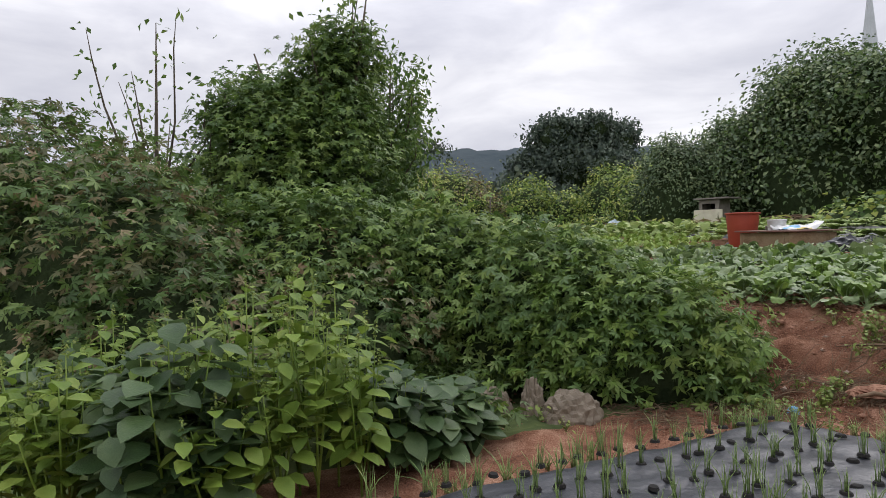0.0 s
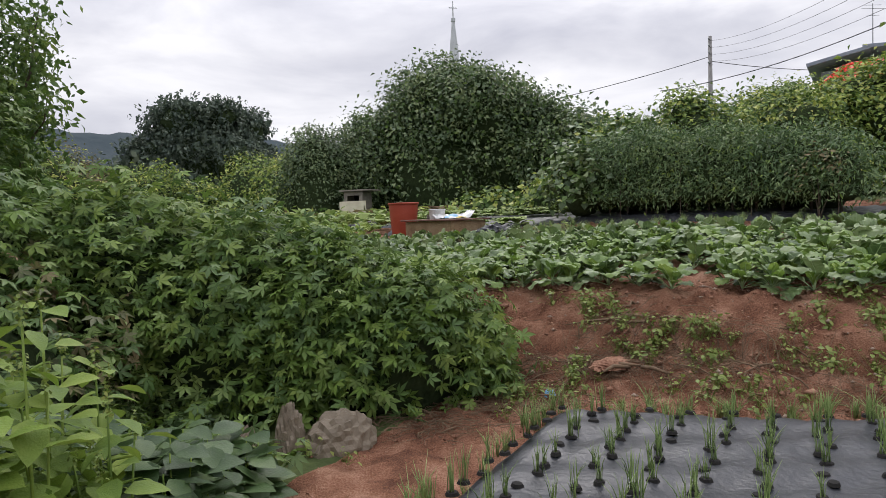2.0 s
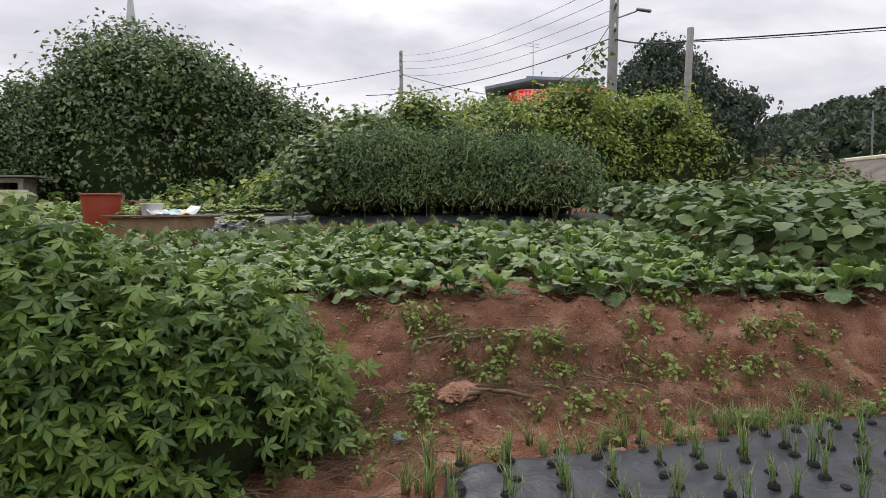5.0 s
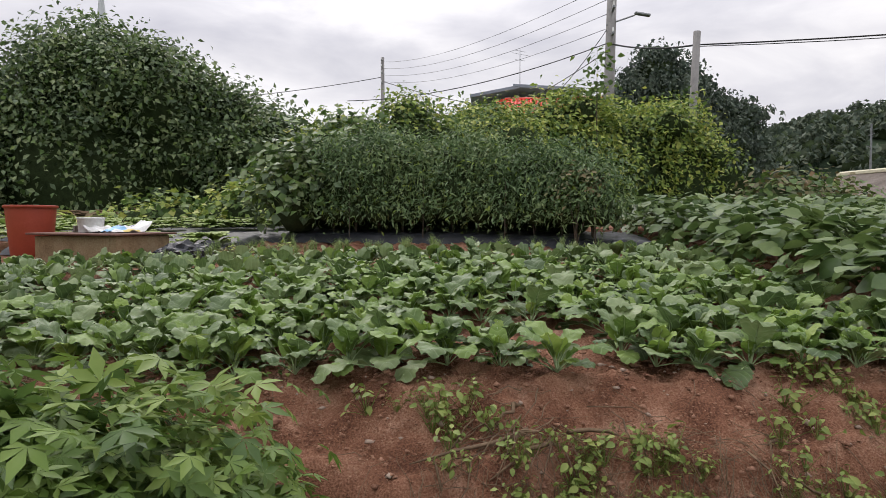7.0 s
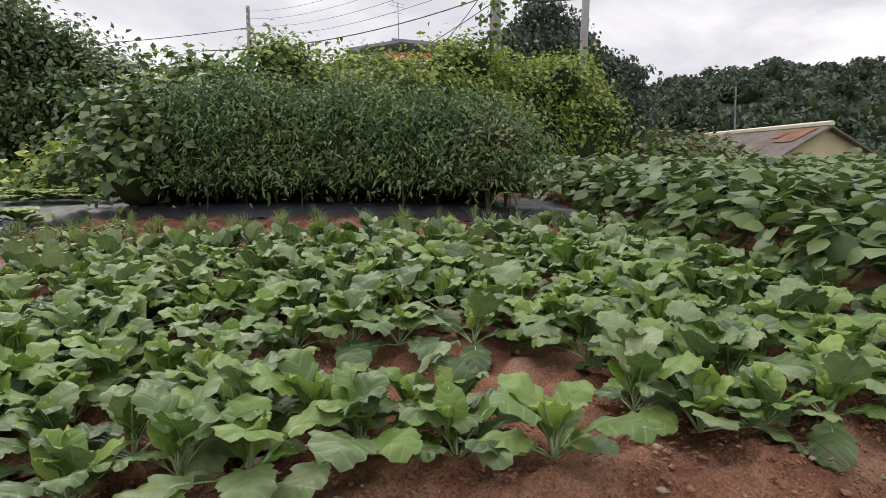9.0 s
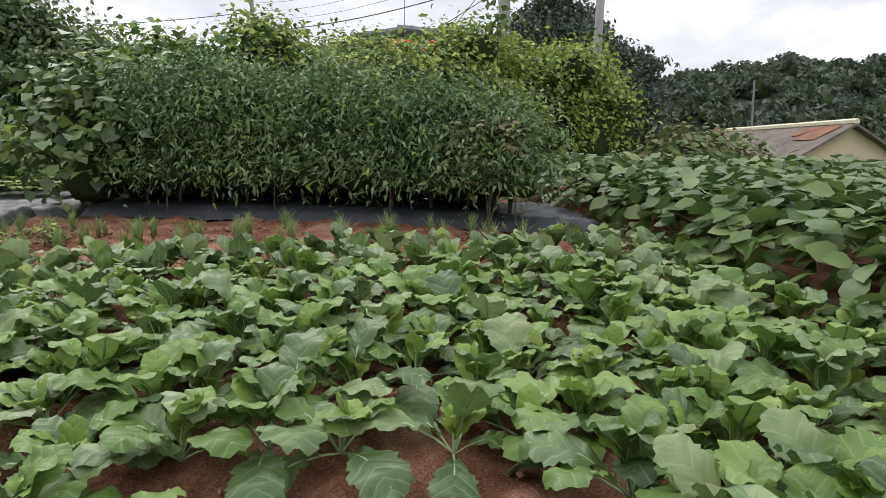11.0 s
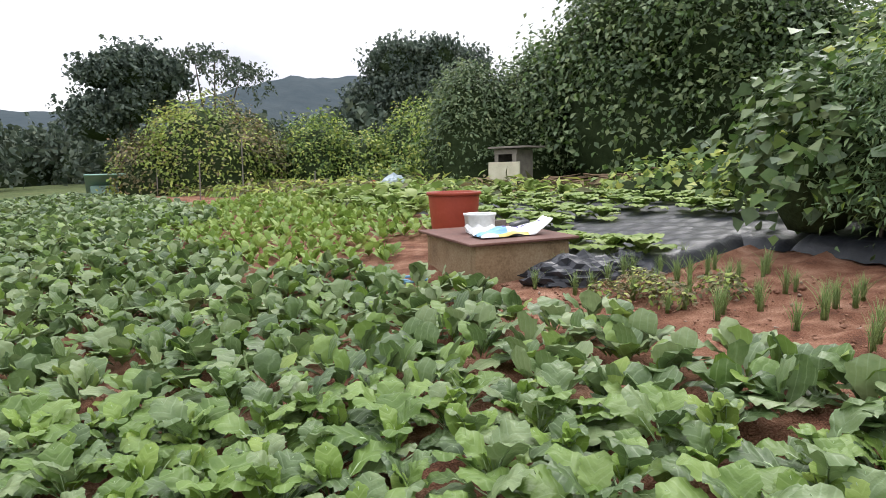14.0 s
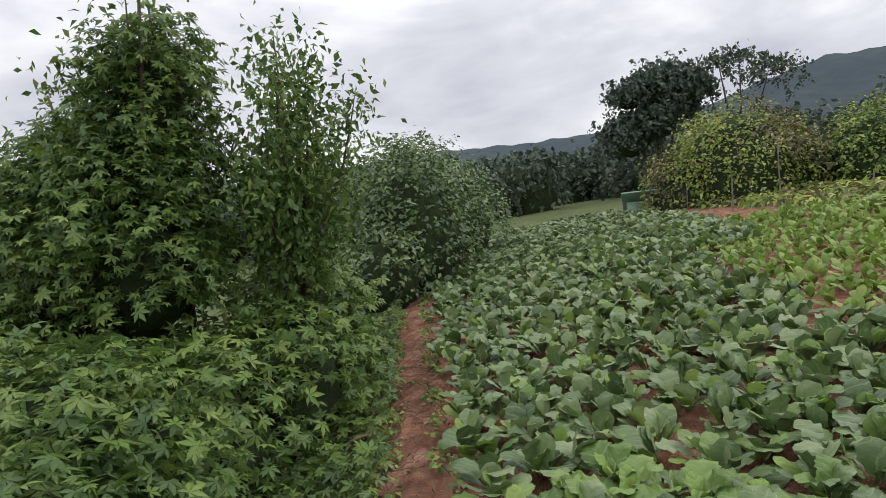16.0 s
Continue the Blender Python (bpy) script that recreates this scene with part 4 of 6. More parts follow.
foliage_thing("hop_vine_mass", [(-2.2, 8.6, 0.6, 0.9, 0.8, 0.9), (-3.4, 9.4, 0.7, 1.0, 0.8, 1.2), (-1.4, 7.7, 0.4, 0.8, 0.7, 0.9)], 3600, 0.12, PALM, HOP, "green vines and weeds under slender trees", "vine", mats2=(HOP_FRESH, 0.4))
foliage_thing("path_shrub", [(-8.3, 13.7, 1.6, 1.4, 1.3, 2.0), (-9.8, 14.9, 1.7, 1.6, 1.5, 2.2), (-7.4, 12.6, 0.9, 0.9, 0.8, 1.1), (-12.2, 17.2, 1.6, 2.0, 1.8, 1.9)], 15000, 0.13, SMALL, BUSH, "dark green shrubs beside the field path", "shrub", mats2=(HOP, 0.35))


def cover(name, count, zone, size, shape, mat, mat2, share, label, rise=0.35, keep=None):
    """A knee-high cover of leaves that follows the ground."""
    n = rng.uniform(zone[0], zone[1], count)
    e = rng.uniform(zone[2], zone[3], count)
    if keep is not None:
        k = keep(n, e)
        n, e = n[k], e[k]
    x, y = to_world(n, e)
    hump = rise * (0.65 + 0.35 * np.sin(n * 3.1 + 2 * np.sin(e * 1.3)) * np.sin(e * 2.7))
    z = height(n, e) + hump * rng.uniform(0.45, 1.05, len(n))
    out = rng.normal(size=(len(n), 3)) * np.array([1, 1, 0.2])
    out /= np.linalg.norm(out, axis=1)[:, None]
    s = rng.uniform(0.6, 1.25, len(n)) * size
    pick = rng.random(len(n)) < share
    sets = []
    p = np.stack([x, y, z], -1)
    for sel, mi in ((~pick, 0), (pick, 1)):
        v, f = scatter(shape, p[sel], out[sel], s[sel], 1.1, 0.4, 0.2)
        sets.append((v, f, mi))
    return tagged(leaf_mesh(name, sets, [mat, mat2]), label, "weeds", "", "stuff")


def beside_path(n, e):
    return (n < -0.34 - 0.21 * np.clip(e - 3.4, 0, 30)) & ~((n > -3.3) & (e < 2.1))


cover("weed_cover", 26000, (-4.6, 0.4, 1.0, 14), 0.10, PALM, BEAN, HOP_FRESH, 0.32, "knee-high hop weeds covering the slope below the path", 0.4, beside_path)


def path_edges(n, e):
    k = n + 0.21 * np.clip(e - 3.3, 0, 30)
    tuft = np.sin(e * 6.1 + 2 * np.sin(n * 9)) > -0.2
    return ((k > -0.42) & (k < -0.2) | (k > 0.02) & (k < 0.2)) & tuft


cover("path_weeds", 26000, (-3.0, 0.3, 1.2, 13), 0.05, BROAD, WEED, HOP, 0.5, "small creeping weeds along both sides of the footpath", 0.09, path_edges)


def field_margin(n, e):
    k = n + 0.21 * np.clip(e - 3.2, 0, 25)
    return (k > 9.5) & (k < 13.5)


cover("tall_grass", 12000, (3, 14, 7, 27), 0.34, LANCE, HOP_LIGHT, HOP_BROWN, 0.45, "tall yellow-green grass along the far field margin", 0.35, field_margin)

# ---- perilla and bean plants in the foreground ----
ov = link_mesh("leaf", leaf_ovate(0.68, 0.16, 0.22)[0], leaf_ovate()[1], PERILLA, None, "", None, True)
dk = link_mesh("leaf", leaf_ovate(0.82, 0.1, 0.25)[0], leaf_ovate()[1], PERILLA_DARK, None, "", None, True)
LEAF_P, LEAF_D = ov.data, dk.data
bpy.data.objects.remove(ov)
bpy.data.objects.remove(dk)


def broadleaf_plant(name, x, y, h, leaf_me, leaf_size, seed, label, category, group, spikes):
    """A branching stem with pairs of leaves and, at the tips, flower spikes."""
    g = random.Random(seed)
    z0 = ground_at(x, y)
    base = new(name)
    base.location = (x, y, z0)
    tubes, nodes = [], []
    for b_ in range(4):
        a, r = b_ * 1.57 + g.uniform(-0.4, 0.4), (0.0 if b_ == 0 else g.uniform(0.1, 0.2))
        hh = h * (1 if b_ == 0 else g.uniform(0.75, 0.95))
        pts = [(r * math.cos(a) * k ** 0.7, r * math.sin(a) * k ** 0.7, hh * (k if b_ == 0 else 0.15 + 0.85 * k)) for k in (0, 0.3, 0.6, 1.0)]
        tubes.append(tube_through(pts, [0.008, 0.007, 0.005, 0.003], 5))
        for k in np.linspace(0.3, 1.0, 8):
            nodes.append((r * math.cos(a) * k ** 0.7, r * math.sin(a) * k ** 0.7, hh * (k if b_ == 0 else 0.15 + 0.85 * k), k))
    v, f = join_tubes(tubes)
    link_mesh("stem", [tuple(p) for p in v], f, PERILLA, base, "", None, True)
    for i, (px, py, pz, k) in enumerate(nodes):
        for s in (0, 180):
            ob = new("leaf", leaf_me)
            ob.parent = base
            sz = leaf_size * (1.15 - 0.38 * k) * g.uniform(0.8, 1.25)
            ob.matrix_basis = pose(px, py, pz, g.uniform(-22, 22), g.uniform(-26, 34) if spikes else g.uniform(-30, 42), i * 97 + s + g.uniform(-25, 25)) @ Matrix.Translation((0.03, 0, 0)) @ Matrix.Diagonal((sz, sz, sz, 1))
    if spikes:
        for b_ in range(4):
            px, py, pz, k = nodes[b_ * 8 + 7]
            ts = [g.uniform(0, 6.3) for j in range(26)]
            p = np.array([(px + 0.008 * math.cos(t), py + 0.008 * math.sin(t), pz + 0.085 * j / 26) for j, t in enumerate(ts)])
            o = np.array([(math.cos(t), math.sin(t), 0.2) for t in ts])
            vv, ff = scatter(OVATE, p, o, np.full(len(p), 0.017), 0.5, 0.3, 0.0)
            leaf_mesh("flower_spike", [(vv, ff, 0)], [WEED], base, "pale green flower spike")
    return tagged(base, label, category, group)


def near_walk(x, y, gap):
    pts = [Vector(a[1]).lerp(Vector(b[1]), k / 8) for a, b in zip(PATH, PATH[1:]) for k in range(9)]
    return min(math.hypot(x - p.x, y - p.y) for p in pts) < gap


k = 0
for px, py, ph in ((0.1, 2.62, 1.12), (-0.1, 2.75, 1.2), (0.02, 2.95, 1.14), (-0.3, 2.6, 1.15), (-0.25, 2.95, 1.18), (-0.5, 2.8, 0.98), (0.1, 3.15, 0.9), (0.22, 2.85, 0.8), (-0.75, 2.6, 0.95), (-1.0, 2.75, 0.98), (-1.35, 2.6, 0.95), (0.0, 2.45, 0.8), (-0.55, 2.35, 0.9), (-1.6, 2.9, 1.0), (-1.2, 3.2, 1.0), (-0.6, 3.3, 0.95), (-0.2, 3.35, 0.9), (-0.92, 2.05, 0.86), (-1.12, 2.0, 0.9), (-0.72, 1.86, 0.78), (-1.0, 1.78, 0.74), (-0.1, 2.12, 0.62)):
    if near_walk(px, py, 0.36):
        continue
    broadleaf_plant("perilla_plant", px, py, ph, LEAF_P, 0.126, 300 + k, "bright green perilla plant with pale flower spikes", "perilla", "perilla plants", True)
    k += 1
for px, py, ph in ((-0.28, 2.05, 1.02), (-0.45, 2.25, 0.98), (-0.25, 2.3, 0.8), (-0.5, 2.1, 0.85), (-0.7, 2.25, 0.85), (-0.15, 2.2, 0.6), (0.3, 3.25, 0.55), (0.25, 3.5, 0.55), (0.1, 3.7, 0.5), (0.35, 3.75, 0.45), (-1.2, 2.3, 0.9), (-0.1, 3.6, 0.6), (0.45, 3.5, 0.38), (-0.35, 1.95, 0.7), (-1.5, 2.2, 0.85), (0.15, 3.4, 0.6), (-0.4, 3.7, 0.7), (-0.9, 3.6, 0.8), (0.5, 3.9, 0.4), (0.2, 4.0, 0.45), (-0.2, 4.1, 0.55)):
    if near_walk(px, py, 0.42):
        continue
    broadleaf_plant("bean_plant", px, py, ph, LEAF_D, 0.172, 400 + k, "dark green broad-leaved bean plant", "bean plant", "bean plants by the path", False)
    k += 1

# ---- chili rows and shrubs at the back of the field ----
for i, e_ in enumerate(np.arange(-1.75, 2.3, 0.4)):
    n_ = 6.35 + 0.4 * e_ + rng.normal(0, 0.05)
    x, y = to_world(n_, e_)
    g0 = float(height(n_, e_)) + 0.08
    h = 1.28 + 0.08 * e_ + 0.14 * math.sin(i * 1.9) + 0.08 * math.sin(i * 4.3) - (0.12 if i == 0 else 0)
    tr = limbs(x, y, g0, [(x + 0.2, y + 0.1, g0 + h), (x - 0.2, y, g0 + h * 0.9), (x, y - 0.2, g0 + h * 0.8)], 0.014)
    foliage_thing("chili_plant", [(x, y, g0 + h * 0.54, 0.44, 0.48, h * 0.56), (x + 0.08, y + 0.1, g0 + h * 0.85, 0.36, 0.36, h * 0.3), (x - 0.12, y - 0.14, g0 + 0.36, 0.36, 0.36, 0.24)], 2300, 0.092, LANCE, CHILI, "bushy dark green chili plant with narrow drooping leaves", "chili plant", "row of chili plants", trunk=tr, up=0.45, hang=0.7, core=0.62, depth=(0.6, 1.2), mats2=(PERILLA, 0.05), per=7, spray=0.12)
    bx_, by_ = to_world(n_ + 0.75, e_ + 0.2)
    foliage_thing("chili_plant", [(bx_, by_, g0 + h * 0.5, 0.5, 0.5, h * 0.62)], 700, 0.125, LANCE, CHILI, "bushy chili plant in the back row", "chili plant", "back row of chili plants", up=0.45, hang=0.7, core=0.8, per=6, spray=0.09, trunk=limbs(bx_, by_, g0, [(bx_, by_, g0 + h)], 0.014))
    if i % 3 == 0:
        bm = bmesh.new()
        cone(bm, (0, 0, 0), (0.02, 0, 0.9), 0.008, 0.006)
        st = part("garden_stake", bm, TWIG)
        st.location = (x - 0.3, y - 0.25, g0 - 0.02)
        tagged(st, "thin dark garden stake beside the chili plants", "stake", "stakes along the chili row")
for x0, y0, h in ((6.6, 13.4, 1.35), (7.7, 13.4, 1.6)):
    g0 = ground_at(x0, y0)
    foliage_thing("broadleaf_shrub", [(x0, y0, g0 + h * 0.5, 0.6, 0.6, h * 0.55), (x0 + 0.3, y0 + 0.3, g0 + h * 0.9, 0.5, 0.5, h * 0.4)], 1300, 0.16, BROAD, BUSH, "tall broad-leaved shrub at the end of the chili row", "shrub", "shrubs behind the cabbages", mats2=(HOP, 0.4), trunk=limbs(x0, y0, g0, [(x0, y0, g0 + h), (x0 + 0.3, y0 + 0.3, g0 + h * 1.2)], 0.02), core=0.75)
VINE = [(8.6, 14.9, 2.0, 1.3, 1.2, 1.55), (10.2, 14.8, 2.2, 1.4, 1.3, 1.65), (12.5, 14.7, 2.3, 1.8, 1.6, 2.0), (14.2, 14.6, 2.4, 1.6, 1.5, 2.15), (15.6, 14.3, 2.5, 1.7, 1.6, 2.25), (17.2, 13.9, 2.6, 1.7, 1.6, 2.3), (18.6, 13.3, 2.6, 1.6, 1.6, 2.4)]
VINE = [(x, y, z + 0.25, rx, ry, rz) for x, y, z, rx, ry, rz in VINE]
foliage_thing("vine_hedge", lumpy(VINE[:3], 4, 22), 14000, 0.125, SMALL, HOP, "long hedge smothered in climbing vines behind the chili row", "hedge", mats2=(HOP_LIGHT, 0.45), core=0.82, lump=0.2, per=14, spray=0.16)
foliage_thing("vine_hedge", lumpy(VINE[3:], 4, 23), 19000, 0.15, SMALL, HOP_LIGHT, "tall hedge smothered in yellow-green climbing vines", "hedge", mats2=(HOP, 0.35), core=0.84, lump=0.2, per=14, spray=0.18)
x0, y0 = 14.6, 12.9
foliage_thing("vine_shoot", [(x0, y0, 4.7, 0.25, 0.25, 0.5), (x0 + 0.1, y0, 5.4, 0.2, 0.2, 0.3)], 90, 0.17, BROAD, HOP, "lone leafy shoot standing above the hedge", "vine", core=0, trunk=limbs(x0, y0, 1.2, [(x0, y0, 5.8)], 0.03))
foliage_thing("big_shrub_tree", lumpy([(6.5, 25.4, 3.1, 3.2, 2.5, 3.5), (4.3, 27.0, 3.1, 2.2, 2.1, 2.7), (8.7, 24.3, 3.6, 2.4, 2.2, 2.6), (6.3, 25.7, 5.7, 2.2, 2.0, 1.9), (10.1, 22.4, 2.3, 2.0, 2.0, 2.7), (7.6, 24.0, 5.0, 1.9, 1.8, 1.8), (11.0, 20.8, 1.6, 1.5, 1.5, 1.8)], 6, 31, 0.94, (0.18, 0.34)), 42000, 0.185, SMALL, BUSH, "large rounded dark green broadleaf tree at the field edge", "tree", mats2=(HOP, 0.22), up=0.5, hang=0.5, core=0.84, lump=0.12, freq=1.1, per=9, spray=0.26)
foliage_thing("low_shrub", [(7.2, 16.6, 1.4, 1.1, 1.0, 0.8), (8.6, 17.4, 1.7, 1.3, 1.1, 1.1), (6.0, 18.6, 1.4, 1.3, 1.1, 0.6), (9.6, 18.6, 1.8, 1.4, 1.3, 1.6)], 4200, 0.16, BROAD, HOP, "low yellow-green shrubs and pumpkin vines", "shrub", mats2=(HOP_LIGHT, 0.45))

# ---- bean field at the far side of the radishes ----
bean = []
for n_ in np.arange(1.1, 8.6, 0.42):
    for e_ in np.arange(-12, -2.4, 0.42):
        lim = -2.5 + (0.5 if n_ > 5.6 else 0)
        if e_ + rng.normal(0, 0.06) < lim:
            bean.append((n_ + rng.normal(0, 0.06), e_ + rng.normal(0, 0.06)))
bean = np.array(bean)
bx, by = to_world(bean[:, 0], bean[:, 1])
bz = height(bean[:, 0], bean[:, 1])
bb = [(x, y, z + 0.22, 0.33, 0.33, 0.40) for x, y, z in zip(bx, by, bz)]
p, o = on_blobs(bb, 15000, rng, (0.7, 1.15))
v, f = scatter(ROUND, p, o, rng.uniform(0.12, 0.21, len(p)), 1.0, 0.45, 0.2)
tagged(leaf_mesh("bean_field", [(v, f, 0)], [BEAN]), "thick field of dark green broad bean leaves", "bean field", "", "stuff")


# ---- things on the field ----
def tub(x, y, z, r, h):
    base = new("rubber_tub")
    base.location = (x, y, z)
    prof = [(0.0, 0.012), (r * 0.74, 0.012), (r * 0.76, 0.0), (r * 0.80, 0.03), (r * 0.97, h - 0.05), (r * 0.97, h - 0.045)]
    inner = [(r * 0.94, h - 0.03), (r * 0.79, 0.06), (0.0, 0.05)]
    rim = [(r * 0.97, h - 0.045), (r * 1.035, h - 0.04), (r * 1.04, h - 0.01), (r * 1.02, h), (r * 0.96, h), (r * 0.94, h - 0.03)]
    for nm, pr in (("body", prof), ("lining", inner), ("rim", rim)):
        bm = bmesh.new()
        rings = []
        for rr, zz in pr:
            rings.append([bm.verts.new((max(rr, 0.002) * math.cos(2 * math.pi * k / 40), max(rr, 0.002) * math.sin(2 * math.pi * k / 40), zz)) for k in range(40)])
        for i in range(len(rings) - 1):
            for k in range(40):
                bm.faces.new((rings[i][k], rings[i][(k + 1) % 40], rings[i + 1][(k + 1) % 40], rings[i + 1][k]))
        part(nm, bm, RED_TUB, base, "", True)
    return tagged(base, "large red rubber tub with a rolled rim on soil", "tub")


TUBX, TUBY = 2.84, 14.3
tub_z = ground_at(TUBX, TUBY)
tub(TUBX, TUBY, tub_z, 0.325, 1.71 - tub_z)

TAB = Matrix.Translation((3.49, 13.1, 0)) @ Matrix.Rotation(radians(34), 4, "Z")
TTOP = 1.33
cb = new("concrete_box")
cb.matrix_basis = TAB @ Matrix.Translation((0, 0, ground_at(3.43, 13.08) - 0.05))
tz = TTOP - (ground_at(3.43, 13.08) - 0.05)
for nm, m, s in (("front_wall", (0, -0.58, tz / 2), (1.0, 0.1, tz - 0.03)), ("back_wall", (0, 0.58, tz / 2), (1.0, 0.1, tz - 0.03)), ("end_wall", (-0.45, 0, tz / 2), (0.1, 1.06, tz - 0.03)), ("end_wall", (0.45, 0, tz / 2), (0.1, 1.06, tz - 0.03))):
    bm = bmesh.new()
    box(bm, pose(m[0], m[1], m[2] - 0.02), *s, 0.012)
    part(nm, bm, CONCRETE, cb)
bm = bmesh.new()
box(bm, pose(0, 0, tz - 0.012, 0.6, -0.5, 0), 1.16, 1.38, 0.026, 0.008)
part("lid", bm, SLAB, cb, "rusty brown sheet lid")
tagged(cb, "stained concrete box with a rusty sheet lid", "concrete box")

# white bucket lying in the sack, printed sack, dark roll and a board on the lid
bk = new("white_bucket")
bk.matrix_basis = TAB @ pose(-0.1, 0.12, TTOP + 0.004, 0, 0, 20) @ Matrix.Diagonal((1.25, 1.25, 1.15, 1))
bm = bmesh.new()
rings = []
for rr, zz in ((0.115, 0.0), (0.12, 0.01), (0.13, 0.15), (0.138, 0.155), (0.138, 0.17), (0.125, 0.172), (0.118, 0.16), (0.11, 0.02)):
    rings.append([bm.verts.new((rr * math.cos(2 * math.pi * k / 28), rr * math.sin(2 * math.pi * k / 28), zz)) for k in range(28)])
for i in range(len(rings) - 1):
    for k in range(28):
        bm.faces.new((rings[i][k], rings[i][(k + 1) % 28], rings[i + 1][(k + 1) % 28], rings[i + 1][k]))
bm.faces.new(rings[0])
part("body", bm, WHITE, bk, "", True)
# Near-black disc across the bucket, a little below its rim.
bm = bmesh.new()
bmesh.ops.create_circle(bm, cap_ends=True, segments=28, radius=0.11, matrix=pose(0, 0, 0.12))
part("inner_disc", bm, DARK, bk, "near-black disc inside the bucket")
tagged(bk, "small white plastic bucket standing on the rusty lid", "bucket")


def sack_sheet(length, width, seed, lift):
    """A limp empty sack: a creased, two-sided sheet with a turned-up end."""
    g = np.random.default_rng(seed)
    nx, ny = 34, 16
    ph = g.uniform(0, 6.3, 8)
    v = []
    for side in (1, 0):
        for i in range(nx):
            for j in range(ny):
                u, w = i / (nx - 1), j / (ny - 1) - 0.5
                puff = 0.075 * math.sin(math.pi * u) ** 0.6 * math.cos(math.pi * w) ** 0.7
                z = side * puff + lift * max(0, u - 0.62) ** 1.6 * 2.3 + 0.012 * math.sin(u * 17 + ph[0] + 3 * w) * side + 0.01 * math.sin(w * 21 + u * 9 + ph[1]) * side
                v.append((u * length - length / 2, w * width * (1 - 0.35 * max(0, u - 0.7) / 0.3 + 0.06 * math.sin(u * 11 + ph[2])), max(0.004, z + 0.004)))
    f, mi = [], []
    for s in (0, 1):
        for i in range(nx - 1):
            for j in range(ny - 1):
                a = s * nx * ny + i * ny + j
                q = (a, a + ny, a + ny + 1, a + 1)
                f.append(q if s == 0 else q[::-1])
                u, w = i / nx, j / ny
                m = 0
                if s == 0:
                    if 0.34 < u < 0.86 and 0.42 < w < 0.60 and (i % 4 != 3):
                        m = 1
                    elif u < 0.34 and 0.1 < w < 0.6:
                        m = 2
                    elif 0.2 < u < 0.6 and w < 0.12:
                        m = 3
                mi.append(m)
    return v, f, mi


v, f, mi = sack_sheet(0.82, 0.30, 2, 0.3)
sk = link_mesh("printed_sack", v, f, [WHITE, PURPLE, BLUE, YELLOW], None, "", mi, True)
sk.matrix_basis = TAB @ pose(0.06, -0.3, TTOP + 0.006, 0, 0, 2)
tagged(sk, "crumpled white printed fertiliser sack lying on the lid", "sack")
v, f, mi = sack_sheet(0.42, 0.3, 8, 0.15)
sk = link_mesh("white_sack", v, f, WHITE, None, "", None, True)
sk.matrix_basis = TAB @ pose(-0.12, -0.08, TTOP + 0.004, 0, 0, 120)
tagged(sk, "crumpled plain white plastic sack beside a bucket", "sack")
vs, fs = tube_through([(-0.26, 0, 0.045), (-0.2, 0, 0.055), (0, 0.01, 0.05), (0.18, 0, 0.05), (0.25, -0.01, 0.035), (0.29, 0, 0.03)], [0.02, 0.05, 0.055, 0.048, 0.035, 0.012], 10)
rl = link_mesh("film_roll", [tuple(p) for p in vs], fs, MULCH, None, "", None, True)
rl.matrix_basis = TAB @ pose(0.34, 0.06, TTOP + 0.003, 0, 0, 40)
tagged(rl, "rolled dark plastic film lying on the lid", "film roll")
bm = bmesh.new()
box(bm, pose(0, 0, 0.045, 8, 0, 0), 0.5, 0.03, 0.09, 0.006)
box(bm, pose(0.1, 0.06, 0.02), 0.34, 0.1, 0.035, 0.006)
bd = part("grey_board", bm, GREY_WOOD)
bd.matrix_basis = TAB @ pose(0.1, 0.38, TTOP + 0.004, 0, 0, 6)
tagged(bd, "weathered grey boards lying on the lid", "board")


def crumple(name, x, y, sx, sy, sz, mat, seed, label, category, folds=9, turn=0):
    """A heap of crumpled film: a dome with sharp folds."""
    bm = bmesh.new()
    bmesh.ops.create_icosphere(bm, subdivisions=4, radius=1.0)
    for v_ in bm.verts:
        c = v_.co.copy()
        k = 1 + 0.28 * abs(noise.noise(c * 2.4 + Vector((seed, 0, 0)))) - 0.22 * abs(noise.noise(c * 5.5 + Vector((0, seed, 0)))) + (0.3 * abs(noise.noise(c * folds * 0.6)) - 0.1 if mat is MULCH else 0.12 * noise.noise(c * folds))
        v_.co = Vector((c.x * sx * k, c.y * sy * k, max(-0.06, c.z) * sz * k))
    ob = part(name, bm, mat, None, "", False)
    ob.matrix_basis = pose(x, y, ground_at(x, y) - 0.01, 0, 0, turn)
    return tagged(ob, label, category)


crumple("crumpled_film", 4.35, 12.55, 0.52, 0.3, 0.24, MULCH, 4, "heap of crumpled black plastic film by the concrete box", "film heap", 13, 25)
crumple("crumpled_film", 4.8, 12.75, 0.3, 0.22, 0.2, MULCH, 9, "small heap of crumpled black film on dry straw", "film heap", 13, 40)
crumple("old_sack", 0.98, 4.84, 0.24, 0.17, 0.22, SACK, 3, "dirty grey-white plastic bag at the foot of the vines", "bag", 8, 20)
crumple("old_sack", 0.66, 4.86, 0.1, 0.12, 0.3, SACK, 5, "knotted dirty plastic bag standing on the soil", "bag", 8, 0)
crumple("old_sack", 0.34, 4.85, 0.17, 0.12, 0.22, SACK, 7, "flattened dirty plastic bag half under the vines", "bag", 8, 50)
crumple("blue_wrapper", 2.56, 5.26, 0.045, 0.03, 0.055, BLUE, 6, "small pale blue plastic wrapper on the soil", "wrapper", 5, 0)
